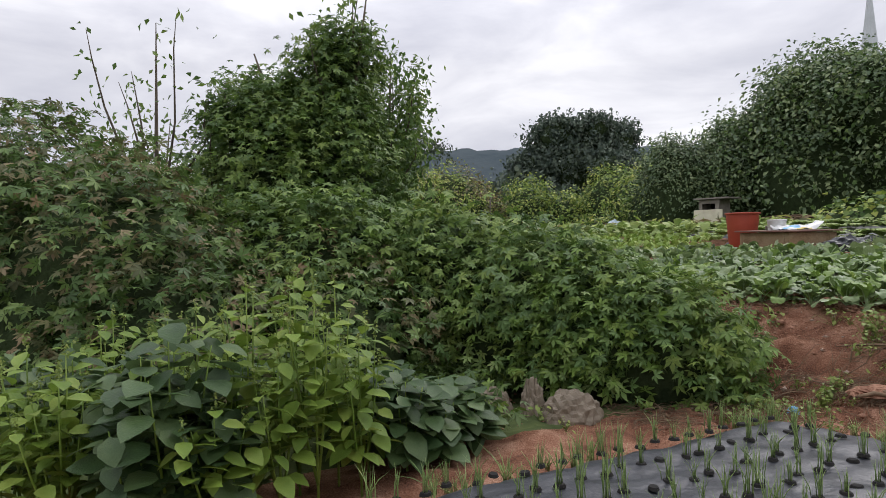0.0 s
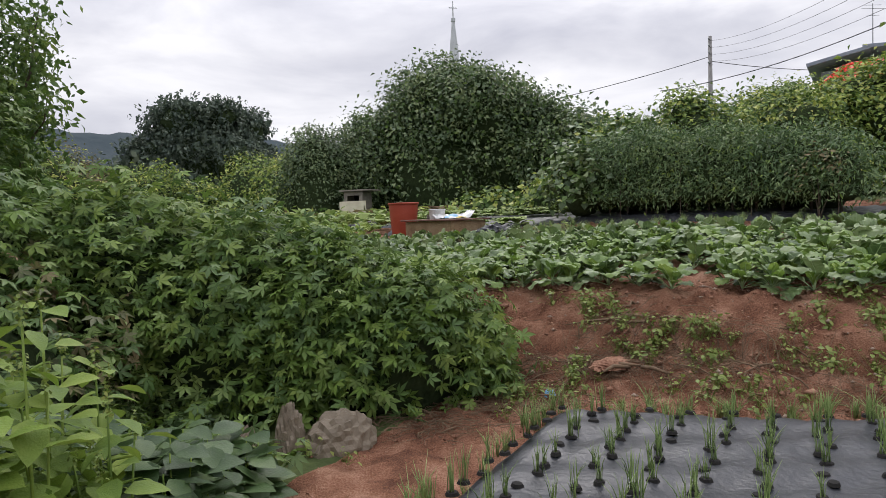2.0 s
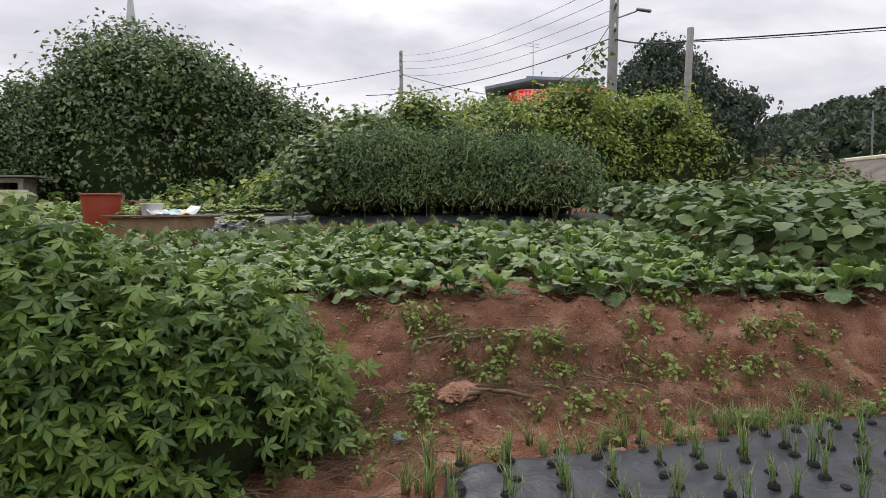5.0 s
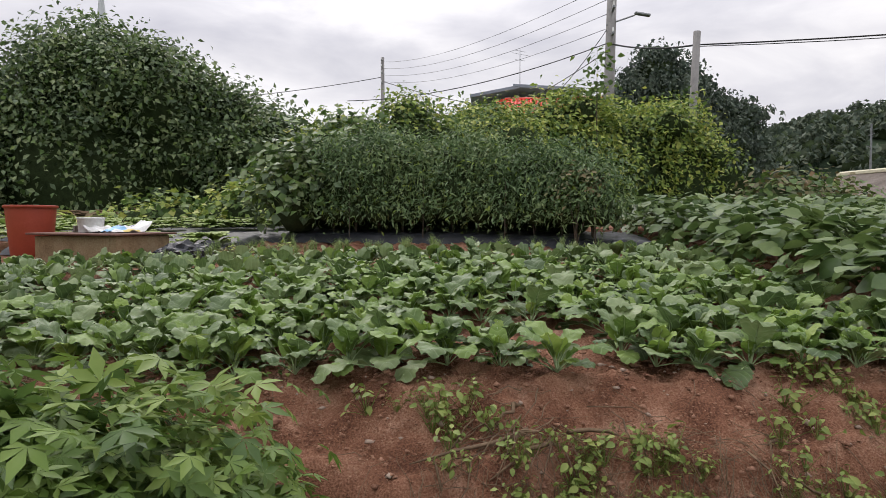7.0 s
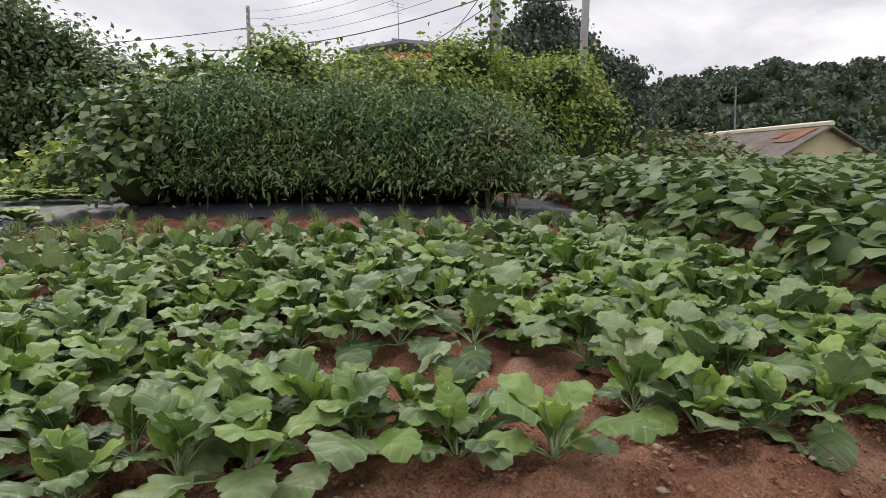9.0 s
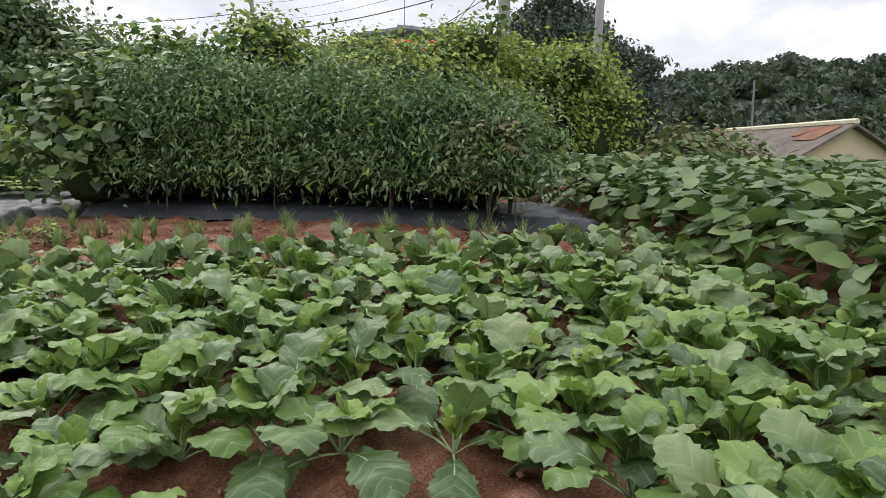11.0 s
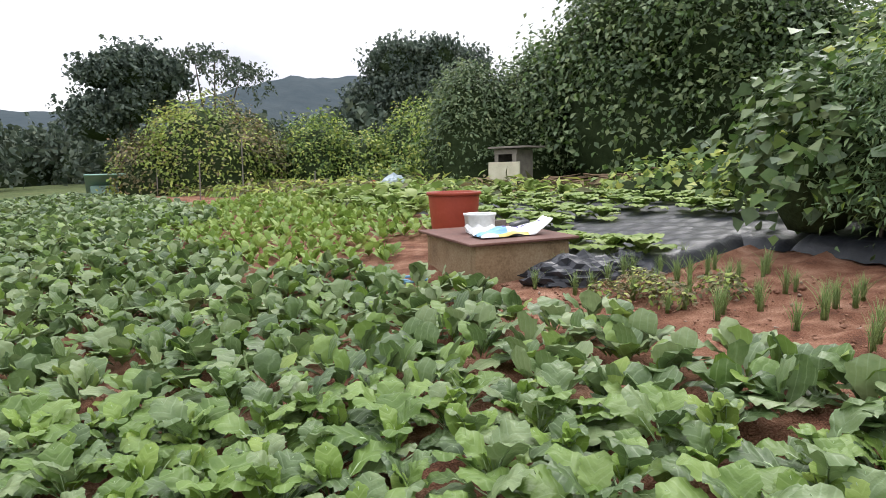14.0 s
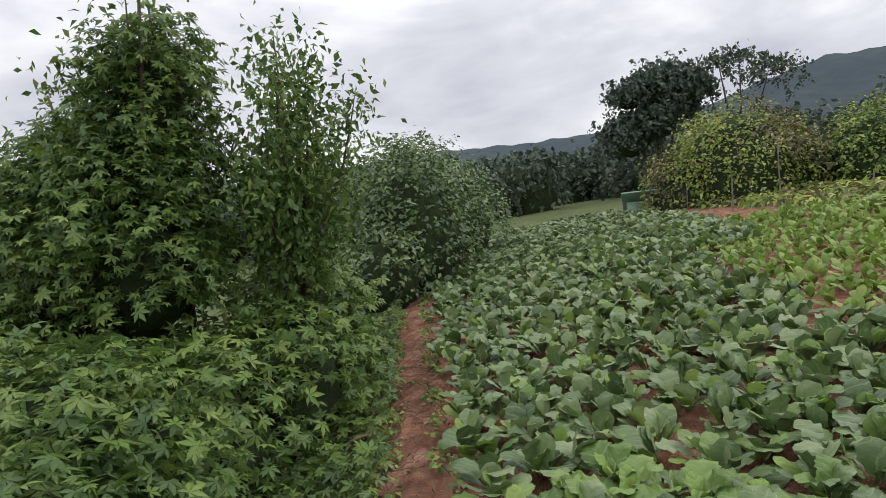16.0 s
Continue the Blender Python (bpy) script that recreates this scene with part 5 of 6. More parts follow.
crumple("flat_stone", 3.12, 5.34, 0.2, 0.12, 0.06, CLOD, 12, "flat reddish stone half sunk in soil", "stone", 3, 20)

# hose
pts = [(2.55 + 0.16 * math.cos(k * 0.7) + 0.02 * k, 12.6 + 0.12 * math.sin(k * 0.7), ground_at(2.6, 12.6) + 0.03 + 0.004 * k) for k in range(14)]
vs, fs = tube_through(pts, [0.013] * 14, 7)
tagged(link_mesh("garden_hose", [tuple(p) for p in vs], fs, BLUE, None, "", None, True), "coiled pale blue garden hose beside the concrete box", "hose")


# hut with cream board in front
def hut(x, y, turn):
    z = ground_at(x, y)
    base = new("small_hut")
    base.matrix_basis = pose(x, y, z, 0, 0, turn)
    # The back wall's near-black paints the unlit inside behind the opening.
    for nm, c, s, mt in (("front_board", (0, -0.42, 0.30), (1.06, 0.05, 0.62), CREAM), ("side_wall", (0.34, 0, 0.45), (0.06, 0.7, 0.95), GREY_WOOD), ("side_wall", (-0.36, 0, 0.45), (0.06, 0.7, 0.95), GREY_WOOD), ("lintel", (0, -0.33, 0.88), (0.78, 0.05, 0.14), GREY_WOOD), ("post", (-0.30, -0.34, 0.68), (0.1, 0.05, 0.26), GREY_WOOD), ("post", (0.3, -0.34, 0.68), (0.14, 0.05, 0.26), GREY_WOOD), ("back_wall", (0, 0.34, 0.45), (0.7, 0.05, 0.9), DARK), ("roof", (0.1, -0.02, 0.99), (1.25, 0.9, 0.05), GREY_WOOD)):
        bm = bmesh.new()
        box(bm, pose(*c), *s, 0.008)
        part(nm, bm, mt, base)
    return tagged(base, "small weathered wooden hut with a cream board in front", "hut")


hut(2.62, 23.9, -33)
vs = []
for i in range(60):
    a = rng.uniform(-0.5, 0.5) + 0.5
    c = np.array([rng.uniform(3.9, 6.6), rng.uniform(20.4, 21.4), 0])
    z = ground_at(c[0], c[1]) + 0.05 + rng.uniform(0, 0.28)
    d = np.array([math.cos(a), math.sin(a), rng.uniform(-0.15, 0.15)]) * rng.uniform(0.3, 0.7)
    vs.append(tube_through([tuple(c + [0, 0, z] - d), tuple(c + [0, 0, z]), tuple(c + [0, 0, z] + d)], [0.02, 0.022, 0.012], 4))
v, f = join_tubes(vs)
tagged(link_mesh("brush_pile", [tuple(p) for p in v], f, DRY, None, "", None, True), "pile of dry brown branches and stalks", "brush pile", "", "stuff")
for sx, sy, h, r in ((-5.75, 24.4, 1.7, 0.02), (-6.0, 22.5, 1.1, 0.02), (-9.2, 25.0, 0.9, 0.02), (-3.4, 24.4, 0.6, 0.02)):
    bm = bmesh.new()
    cone(bm, (0, 0, 0), (0.03, 0.02, h), r, r * 0.8)
    ob = part("garden_pole", bm, GREY_WOOD)
    ob.location = (sx, sy, ground_at(sx, sy))
    tagged(ob, "thin dark upright pole standing in the field", "pole", "poles in the field")


# ---- vine mounds and trees beyond the field ----
def brown_face(p, r):
    return r < 0.25 + 0.5 * (np.sin(p[:, 0] * 1.3 + p[:, 2] * 1.1) > 0.55)


foliage_thing("vine_mound", [(-8.7, 27.3, 1.8, 2.3, 2.2, 2.6), (-10.0, 26.3, 1.3, 1.6, 1.5, 1.9), (-7.6, 28.2, 1.6, 1.6, 1.5, 2.0)], 12000, 0.15, SMALL, HOP_LIGHT, "domed yellow-green mound of kudzu vines with dead patches", "vine mound", mats2=(HOP_BROWN, 0.3, brown_face), core=0.88, lump=0.16)
foliage_thing("vine_mound", [(-5.6, 29.6, 1.5, 1.6, 1.6, 2.3), (-4.0, 30.2, 1.4, 1.7, 1.5, 1.8), (-2.8, 30.4, 1.2, 1.4, 1.4, 1.6)], 9000, 0.15, SMALL, HOP_LIGHT, "rounded mound of climbing vines", "vine mound", mats2=(HOP, 0.45), core=0.88, lump=0.16)
foliage_thing("vine_mound", [(-1.4, 30.5, 2.0, 1.8, 1.7, 2.4), (0.2, 28.5, 2.0, 1.7, 1.6, 2.2), (0.6, 26.4, 1.6, 1.4, 1.4, 1.9), (-1.6, 26.5, 1.1, 1.6, 1.4, 0.9)], 11000, 0.15, SMALL, HOP_LIGHT, "sloping bank of bright yellow-green vines", "vine mound", mats2=(HOP, 0.45), core=0.88, lump=0.16)
foliage_thing("grey_shrub", [(1.2, 25.5, 2.6, 1.2, 1.1, 2.4), (2.6, 26.0, 2.4, 1.5, 1.2, 2.3)], 11000, 0.13, SMALL, BUSH, "dark vine-hung shrub behind the small hut", "shrub", core=0.88)
foliage_thing("dark_tree", lumpy([(-6.4, 52, 6.5, 4.2, 3.6, 4.0), (-9.3, 52, 4.8, 3.0, 3.0, 3.0), (-3.6, 52.6, 5.0, 3.0, 3.0, 3.2), (-12, 51, 3.2, 2.6, 2.5, 2.2)], 6, 24), 11000, 0.42, CLUMP, DARK_TREE, "broad dark evergreen tree crown in the distance", "tree", core=0.86, lump=0.12, freq=0.6, depth=(0.82, 1.03), trunk=limbs(-6.5, 52, 0, [(-6.4, 52, 7), (-8, 52, 6)], 0.35))
foliage_thing("pine_tree", [(-23.4, 43, 8.2, 2.0, 1.8, 1.5), (-25.4, 42.2, 8.0, 1.3, 1.3, 0.8), (-22.0, 43.6, 7.6, 1.4, 1.3, 1.1), (-25.6, 42, 5.2, 2.0, 1.7, 1.4), (-23.2, 43, 6.2, 1.8, 1.6, 1.3)], 4200, 0.42, CLUMP, DARK_TREE, "dark spreading pine tree beyond the vine mounds", "tree", core=0.78, lump=0.14, freq=0.9, depth=(0.8, 1.05), trunk=limbs(-24, 43, 0, [(-24, 43, 8), (-26, 42.2, 7), (-22.6, 43.6, 7)], 0.3))
foliage_thing("sparse_tree", [(-19.6, 45, 8.6, 2.3, 1.8, 1.1), (-17.8, 45.5, 7.6, 1.6, 1.5, 1.0)], 650, 0.34, CLUMP, HILL_TREE, "thin airy tree with open branches", "tree", core=0, lump=0.3, freq=1.2, trunk=limbs(-19.5, 45, 0, [(-20.5, 45, 9.4), (-19, 45, 9.2), (-17.4, 45.4, 8.2), (-21.6, 45, 8.6)], 0.16))
woods = []
grove = np.random.default_rng(5)
for i in range(44):
    a = radians(96 + 109 * i / 43 + grove.normal(0, 1.2))
    d = grove.uniform(42, 66)
    woods.append((4 + d * math.cos(a), 7 + d * math.sin(a), 1.8, grove.uniform(3, 4.6), grove.uniform(3, 4.6), grove.uniform(3.0, 4.6)))
foliage_thing("far_woods", woods, 16000, 0.8, CLUMP, HILL_TREE, "belt of mixed green woods behind the field", "woods", core=0.8, lump=0.12, freq=0.5, depth=(0.8, 1.03), kind="stuff", spray=0.5, core_sub=1)
foliage_thing("conifer_tree", lumpy([(25.8, 17.2, 5.0, 2.3, 2.3, 3.4), (27.2, 15.9, 3.6, 2.3, 2.3, 2.9), (24.6, 18.0, 4.0, 1.9, 1.8, 2.9)], 6, 25), 8000, 0.26, CLUMP, DARK_TREE, "dark dense evergreen tree beside the utility poles", "tree", core=0.84, lump=0.2, trunk=limbs(25.8, 17.2, 0.5, [(25.8, 17.2, 8)], 0.25))
foliage_thing("low_shrub", [(22.5, 11.5, 1.6, 1.6, 1.4, 1.4), (25.5, 11.3, 1.5, 2.2, 1.6, 1.4)], 2400, 0.2, ROUND, HOP_BROWN, "low brownish shrubs by the bean field", "shrub", mats2=(HOP, 0.5))


def ridge(name, pts, depth, mat, label, seed, rough=0.05):
    """A hill: a crest line through (azimuth, distance, height), falling to both sides."""
    az = np.array([p[0] for p in pts])
    hs = np.array([p[1] for p in pts])
    dist = pts[0][2]
    aa = np.linspace(az[0], az[-1], 160)
    hh = np.interp(aa, az, hs)
    rows = [(-1.0, 0.0), (-0.75, 0.3), (-0.5, 0.62), (-0.25, 0.87), (0.0, 1.0), (0.5, 0.6), (1.0, -0.1)]
    g = np.random.default_rng(seed)
    bumps = np.cumsum(g.normal(0, 1, len(aa)))
    bumps = (bumps - np.linspace(bumps[0], bumps[-1], len(aa)))
    v = []
    for r, k in rows:
        d = dist + depth * r
        for a_, h in zip(aa, hh):
            w = 1 + rough * math.sin(a_ * 1.9 + r * 4) * math.sin(a_ * 0.7 + r * 9)
            v.append((4 + d * math.cos(radians(a_)), 6 + d * math.sin(radians(a_)), max(-1.0, h * k * w + g.normal(0, rough * h * 0.12))))
    m = len(aa)
    i = np.arange(len(rows) * m).reshape(len(rows), m)
    q = np.stack([i[:-1, :-1], i[1:, :-1], i[1:, 1:], i[:-1, 1:]], -1).reshape(-1, 4)
    ob = leaf_mesh(name, [(np.array(v), [q], 0)], [mat])
    ob.data.polygons.foreach_set("use_smooth", np.ones(len(ob.data.polygons), bool))
    return tagged(ob, label, "mountain", "", "structure"), np.array(v)


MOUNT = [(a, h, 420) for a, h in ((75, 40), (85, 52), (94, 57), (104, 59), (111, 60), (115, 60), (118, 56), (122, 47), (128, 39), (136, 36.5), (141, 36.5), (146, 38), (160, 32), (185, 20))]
ridge("backdrop_mountain", MOUNT, 130, MOUNTAIN, "wooded mountain ridge far away, haze painted as blue-grey", 3, 0.025)
hill, hv = ridge("backdrop_hill", [(a, h, 130) for a, h in ((-60, 16), (-30, 18), (0, 18.2), (5, 19), (9, 20), (16, 19.3), (20, 17), (24, 15.5), (30, 12), (45, 6))], 55, HILL, "tree-covered hill behind the farmhouse", 6)
crowns = []
for i in range(520):
    r_, c_, t_ = rng.integers(0, 4), rng.integers(30, 158), rng.random()
    q = hv[r_ * 160 + c_] * (1 - t_) + hv[(r_ + 1) * 160 + c_] * t_
    w = rng.uniform(1.8, 3.6)
    crowns.append((q[0] + rng.normal(0, 1.5), q[1] + rng.normal(0, 1.5), q[2] + 0.2 * w, w, w, w * rng.uniform(0.6, 0.85)))
foliage_thing("hill_woods", crowns, 17000, 1.3, CLUMP, HILL_TREE, "dense green treetops covering the hill", "woods", core=0.9, lump=0.1, freq=0.4, depth=(0.86, 1.06), kind="stuff", per=1, core_sub=1)


# ---- farmhouse, red-roofed house, spire ----
def gable_house(name, ridge_a, ridge_b, half, eave_drop, base_z, wall_mat, roof_mat, label, overhang=0.35):
    a, b = Vector(ridge_a), Vector(ridge_b)
    d = (b - a).normalized()
    s = Vector((-d.y, d.x, 0))
    base = new(name)
    base.location = (a.x, a.y, base_z)
    inv = Matrix.Translation((-a.x, -a.y, -base_z))
    obs = []
    bm = bmesh.new()
    eave = a.z - eave_drop
    pts = []
    for p in (a + d * overhang, b - d * overhang):
        pts.append([bm.verts.new(q) for q in ((p + s * (half - 0.3)).xy.to_3d() + Vector((0, 0, base_z)), (p + s * (half - 0.3)).xy.to_3d() + Vector((0, 0, eave + 0.1)), p - Vector((0, 0, 0.12)), (p - s * (half - 0.3)).xy.to_3d() + Vector((0, 0, eave + 0.1)), (p - s * (half - 0.3)).xy.to_3d() + Vector((0, 0, base_z)))])
    bm.faces.new(pts[0])
    bm.faces.new(pts[1][::-1])
    for i in range(5):
        j = (i + 1) % 5
        bm.faces.new((pts[0][i], pts[1][i], pts[1][j], pts[0][j]))
    obs.append(part("wall", bm, wall_mat))
    for sg in (1, -1):
        bm = bmesh.new()
        top = [a + Vector((0, 0, 0)), b]
        low = [a + s * half * sg - Vector((0, 0, eave_drop)), b + s * half * sg - Vector((0, 0, eave_drop))]
        k = 14
        for lay in (0.0, -0.1):
            for i in range(k + 1):
                u = i / k
                bm.verts.new(top[0].lerp(top[1], u) + Vector((0, 0, lay + 0.02 * (i % 2))))
                bm.verts.new(low[0].lerp(low[1], u) + Vector((0, 0, lay + 0.02 * (i % 2))))
        bm.verts.ensure_lookup_table()
        o = 2 * (k + 1)
        for i in range(k):
            q = 2 * i
            bm.faces.new([bm.verts[z] for z in (q, q + 1, q + 3, q + 2)])
            bm.faces.new([bm.verts[z] for z in (o + q, o + q + 2, o + q + 3, o + q + 1)])
            bm.faces.new([bm.verts[z] for z in (q + 1, o + q + 1, o + q + 3, q + 3)])
        for q in (0, 2 * k):
            bm.faces.new([bm.verts[z] for z in (q, o + q, o + q + 1, q + 1)])
        obs.append(part("roof", bm, roof_mat))
    bm = bmesh.new()
    cone(bm, a + Vector((0, 0, 0.06)), b + Vector((0, 0, 0.06)), 0.12, 0.12, 6)
    obs.append(part("ridge_cap", bm, CREAM if roof_mat is OLD_ROOF else roof_mat, None, "pale mortar ridge"))
    for ob in obs:
        ob.parent = base
        ob.matrix_parent_inverse = inv
    return tagged(base, label, "house"), d, s


farm, fd, fs_ = gable_house("farmhouse", (32.1, 7.9, 3.7), (37.6, 14.2, 3.9), 2.6, 1.35, 0.6, PLASTER, OLD_ROOF, "old low farmhouse with cream plaster gable and weathered slate roof")

PALE = rough_material("pale_blue_tarpaulin", [(0.3, (0.35, 0.45, 0.52)), (0.7, (0.62, 0.68, 0.7))], 6, 50, 0.5, 0.3)
# farmhouse details: rust patch, mast, small shed
a_, b_ = Vector((32.1, 7.9, 3.7)), Vector((37.6, 14.2, 3.9))
bm = bmesh.new()
for u0, u1, w0, w1 in ((0.05, 0.2, 0.08, 0.5), (0.2, 0.27, 0.1, 0.35)):
    qs = []
    for u, w in ((u0, w0), (u1, w0), (u1 + 0.02, w1), (u0 + 0.03, w1)):
        p = a_.lerp(b_, u) + fs_ * 2.6 * w - Vector((0, 0, 1.35 * w))
        qs.append(bm.verts.new(p + Vector((-0.01, -0.01, 0.055))))
    bm.faces.new(qs)
ob = part("rust_patch", bm, RUST, farm, "rust-red patched slates")
ob.matrix_parent_inverse = farm.matrix_basis.inverted()
bm = bmesh.new()
cone(bm, (0, 0, 0), (0, 0, 2.4), 0.05, 0.04)
cone(bm, (-0.7, 0, 1.3), (0.7, 0.2, 1.35), 0.025, 0.025, 6)
cone(bm, (-0.3, -0.2, 1.9), (0.3, 0.2, 1.9), 0.02, 0.02, 6)
ob = part("antenna_mast", bm, STEEL)
p = a_.lerp(b_, 0.72)
ob.location = (p.x, p.y, p.z - 0.1)
tagged(ob, "thin grey steel mast with cross arms above the roof", "mast")
sh = new("small_shed")
sh.matrix_basis = pose(37.0, 16.4, 0.6, 0, 0, 40)
for nm, c, s, mt in (("wall", (0, 0, 1.0), (2.4, 2.2, 2.0), CREAM), ("roof", (0, 0, 2.1), (3.0, 2.8, 0.18), GREY_WOOD), ("window", (-0.3, -1.12, 1.4), (0.8, 0.06, 0.5), STEEL)):
    bm = bmesh.new()
    box(bm, pose(*c), *s, 0.02)
    part(nm, bm, mt, sh)
tagged(sh, "small flat-roofed pale shed beside the farmhouse", "shed")


# ---- utility poles and cables ----
def utility_pole(name, x, y, z0, top, r0, r1, arms, lamp, label, lean=(0, 0)):
    base = new(name)
    base.location = (x, y, z0)
    h = top - z0
    bm = bmesh.new()
    cone(bm, (0, 0, 0), (lean[0], lean[1], h), r0, r1, 14)
    part("shaft", bm, POLE, base, "", True)
    for k, (dz, l) in enumerate(arms):
        bm = bmesh.new()
        box(bm, pose(lean[0] * 0.9, lean[1] * 0.9, h - dz, 0, 0, 40), l, 0.09, 0.09, 0.01)
        arm = part("cross_arm", bm, STEEL, base)
        for s in (-0.42, 0.42):
            bm = bmesh.new()
            cone(bm, (lean[0] * 0.9 + s * l * math.cos(radians(40)), lean[1] * 0.9 + s * l * math.sin(radians(40)), h - dz + 0.04), (lean[0] * 0.9 + s * l * math.cos(radians(40)), lean[1] * 0.9 + s * l * math.sin(radians(40)), h - dz + 0.22), 0.05, 0.03, 8)
            part("insulator", bm, WHITE, arm)
    if lamp:
        bm = bmesh.new()
        cone(bm, (0, 0, h - lamp), (0.75, -0.75, h - lamp + 0.35), 0.03, 0.03)
        la = part("lamp_arm", bm, STEEL, base)
        bm = bmesh.new()
        box(bm, pose(0.95, -0.95, h - lamp + 0.38, 0, 10, -45), 0.6, 0.2, 0.1, 0.04)
        part("lamp_head", bm, STEEL, la)
    return tagged(base, label, "utility pole")


P1, P2, P3 = (36.6, 51.6), (22.0, 17.6), (19.8, 13.2)
utility_pole("utility_pole", P1[0], P1[1], 1.0, 17.0, 0.24, 0.16, ((0.3, 0.9), (0.9, 0.9), (1.5, 0.9), (2.4, 1.2)), 0, "grey concrete utility pole with short cross arms")
utility_pole("utility_pole", P2[0], P2[1], 1.0, 11.2, 0.24, 0.17, ((0.5, 1.8), (1.7, 1.4), (2.6, 1.0)), 2.2, "thick concrete utility pole with cross arms and street lamp", (0.25, -0.1))
utility_pole("utility_pole", P3[0], P3[1], 1.0, 7.35, 0.14, 0.11, (), 0, "slightly leaning thin concrete pole", (0.3, -0.12))


def cable(a, b, sag, r=0.016):
    a, b = Vector(a), Vector(b)
    pts = [a.lerp(b, k / 14) - Vector((0, 0, sag * 4 * (k / 14) * (1 - k / 14))) for k in range(15)]
    vs, fs = tube_through(pts, [r] * 15, 5)
    return tagged(link_mesh("overhead_cable", [tuple(p) for p in vs], fs, WIRE, None, "", None, True), "thin black overhead cable slung between poles", "cable", "overhead cables")


for k in range(4):
    cable((P2[0] + 0.2, P2[1] - 0.1, 10.6 - 0.55 * k), (P1[0], P1[1], 16.6 - 0.6 * k), 0.8, 0.011)
cable((P2[0] + 0.2, P2[1], 8.35), (P3[0] + 0.28, P3[1] - 0.1, 6.95), 0.15, 0.03)
cable((P3[0] + 0.28, P3[1] - 0.1, 6.95), (P3[0] + 16, P3[1] - 22, 8.4), 0.5, 0.024)
cable((P3[0] + 0.28, P3[1] - 0.1, 6.9), (P3[0] + 16, P3[1] - 22, 8.32), 0.55, 0.014)
cable((P2[0], P2[1], 8.3), (18.5, 30.0, 7.5), 0.5, 0.02)
cable((P2[0], P2[1], 8.0), (26.0, 30.0, 7.0), 0.4, 0.016)
cable((P2[0], P2[1], 8.8), (30.0, 28.0, 8.0), 0.4, 0.016)
cable((P1[0], P1[1], 15.2), (5.0, 62.0, 10.0), 0.9, 0.03)
cable((P1[0], P1[1], 14.8), (60.0, 45.0, 14.0), 1.0, 0.03)
bm = bmesh.new()
cone(bm, (0, 0, 0), (0, 0, 6), 0.09, 0.06)
cone(bm, (0, 0, 5.6), (0.9, -0.4, 6.2), 0.04, 0.04)
box(bm, pose(1.1, -0.5, 6.25, 0, -15, -25), 0.7, 0.2, 0.1, 0.03)
ob = part("street_lamp", bm, STEEL)
ob.location = (37.2, 51.0, 5.2)
tagged(ob, "slim grey street lamp beside a utility pole", "street lamp")
bm = bmesh.new()
cone(bm, (0, 0, 0), (0, 0, 3.2), 0.03, 0.02)
for k, w in ((3.1, 0.5), (2.9, 0.7), (2.5, 0.35)):
    cone(bm, (-w, 0.1, k), (w, -0.1, k), 0.012, 0.012, 5)
ob = part("roof_antenna", bm, STEEL)
ob.location = (33.4, 31.9, 9.9)
tagged(ob, "thin television antenna above the roofs", "antenna")

# ---- red tiled house and church spire behind the hedge ----
rh = new("red_roofed_house")
rh.matrix_basis = pose(30.3, 26.4, 0.3, 0, 0, -46)
bm = bmesh.new()
box(bm, pose(0, 2.6, 3.9), 6.4, 4.6, 7.8, 0.03)
part("wall", bm, PLASTER, rh)
bm = bmesh.new()
for i in range(34):  # rows of rounded tiles that climb to the ridge
    for j in range(5):
        x_ = -3.6 + i * 0.22
        if x_ < -3.4 + 0.22 * j:
            continue
        cone(bm, (x_, -0.25 + j * 0.3, 7.55 + j * 0.2), (x_, 0.07 + j * 0.3, 7.76 + j * 0.2), 0.1, 0.085, 6)
box(bm, pose(0.2, 0.42, 7.93, 33.7, 0, 0), 7.3, 1.85, 0.08)
box(bm, pose(-3.7, 1.3, 7.9, 0, -38, 0), 1.6, 2.2, 0.08)
cone(bm, (-2.9, 1.25, 8.55), (3.9, 1.25, 8.55), 0.13, 0.13, 8)
cone(bm, (-2.9, 1.25, 8.55), (-4.0, -0.25, 7.5), 0.12, 0.12, 8)
part("roof", bm, RED_ROOF, rh, "bright red tiled hip roof")
tagged(rh, "house with a bright red tiled roof behind the hedge", "house")
bh = new("grey_roofed_house")
bh.matrix_basis = pose(35.6, 33.2, -0.05, 0, 0, -46)
bm = bmesh.new()
box(bm, pose(0, 0, 4.8), 6.4, 5.0, 9.6, 0.03)
part("wall", bm, BLUE_ROOF, bh, "grey sheet wall")
bm = bmesh.new()
box(bm, pose(-2.3, -0.5, 10.15, 0, -10, 0), 3.2, 6.6, 0.22, 0.03)
box(bm, pose(1.2, -0.5, 10.35, 0, 4, 0), 4.6, 6.6, 0.22, 0.03)
part("roof", bm, BLUE_ROOF, bh, "low grey-blue metal roof")
tagged(bh, "house with a low grey-blue metal roof", "house")
sp = new("church_spire")
sp.location = (19.5, 78.5, 6.0)
bm = bmesh.new()
cone(bm, (0, 0, 0), (0, 0, 20.2), 2.3, 0.18, 8)
part("steeple", bm, SPIRE, sp, "tall pale pointed steeple")
bm = bmesh.new()
cone(bm, (0, 0, 20.1), (0, 0, 20.5), 0.28, 0.28, 8)
cone(bm, (0, 0, 20.4), (0, 0, 22.6), 0.09, 0.06, 6)
cone(bm, (-0.5, 0, 21.8), (0.5, 0, 21.8), 0.07, 0.07, 6)
part("finial", bm, SPIRE, sp)
bm = bmesh.new()
box(bm, pose(0, 0, -2.6), 4.4, 4.4, 5.4, 0.05)
part("tower", bm, PLASTER, sp)
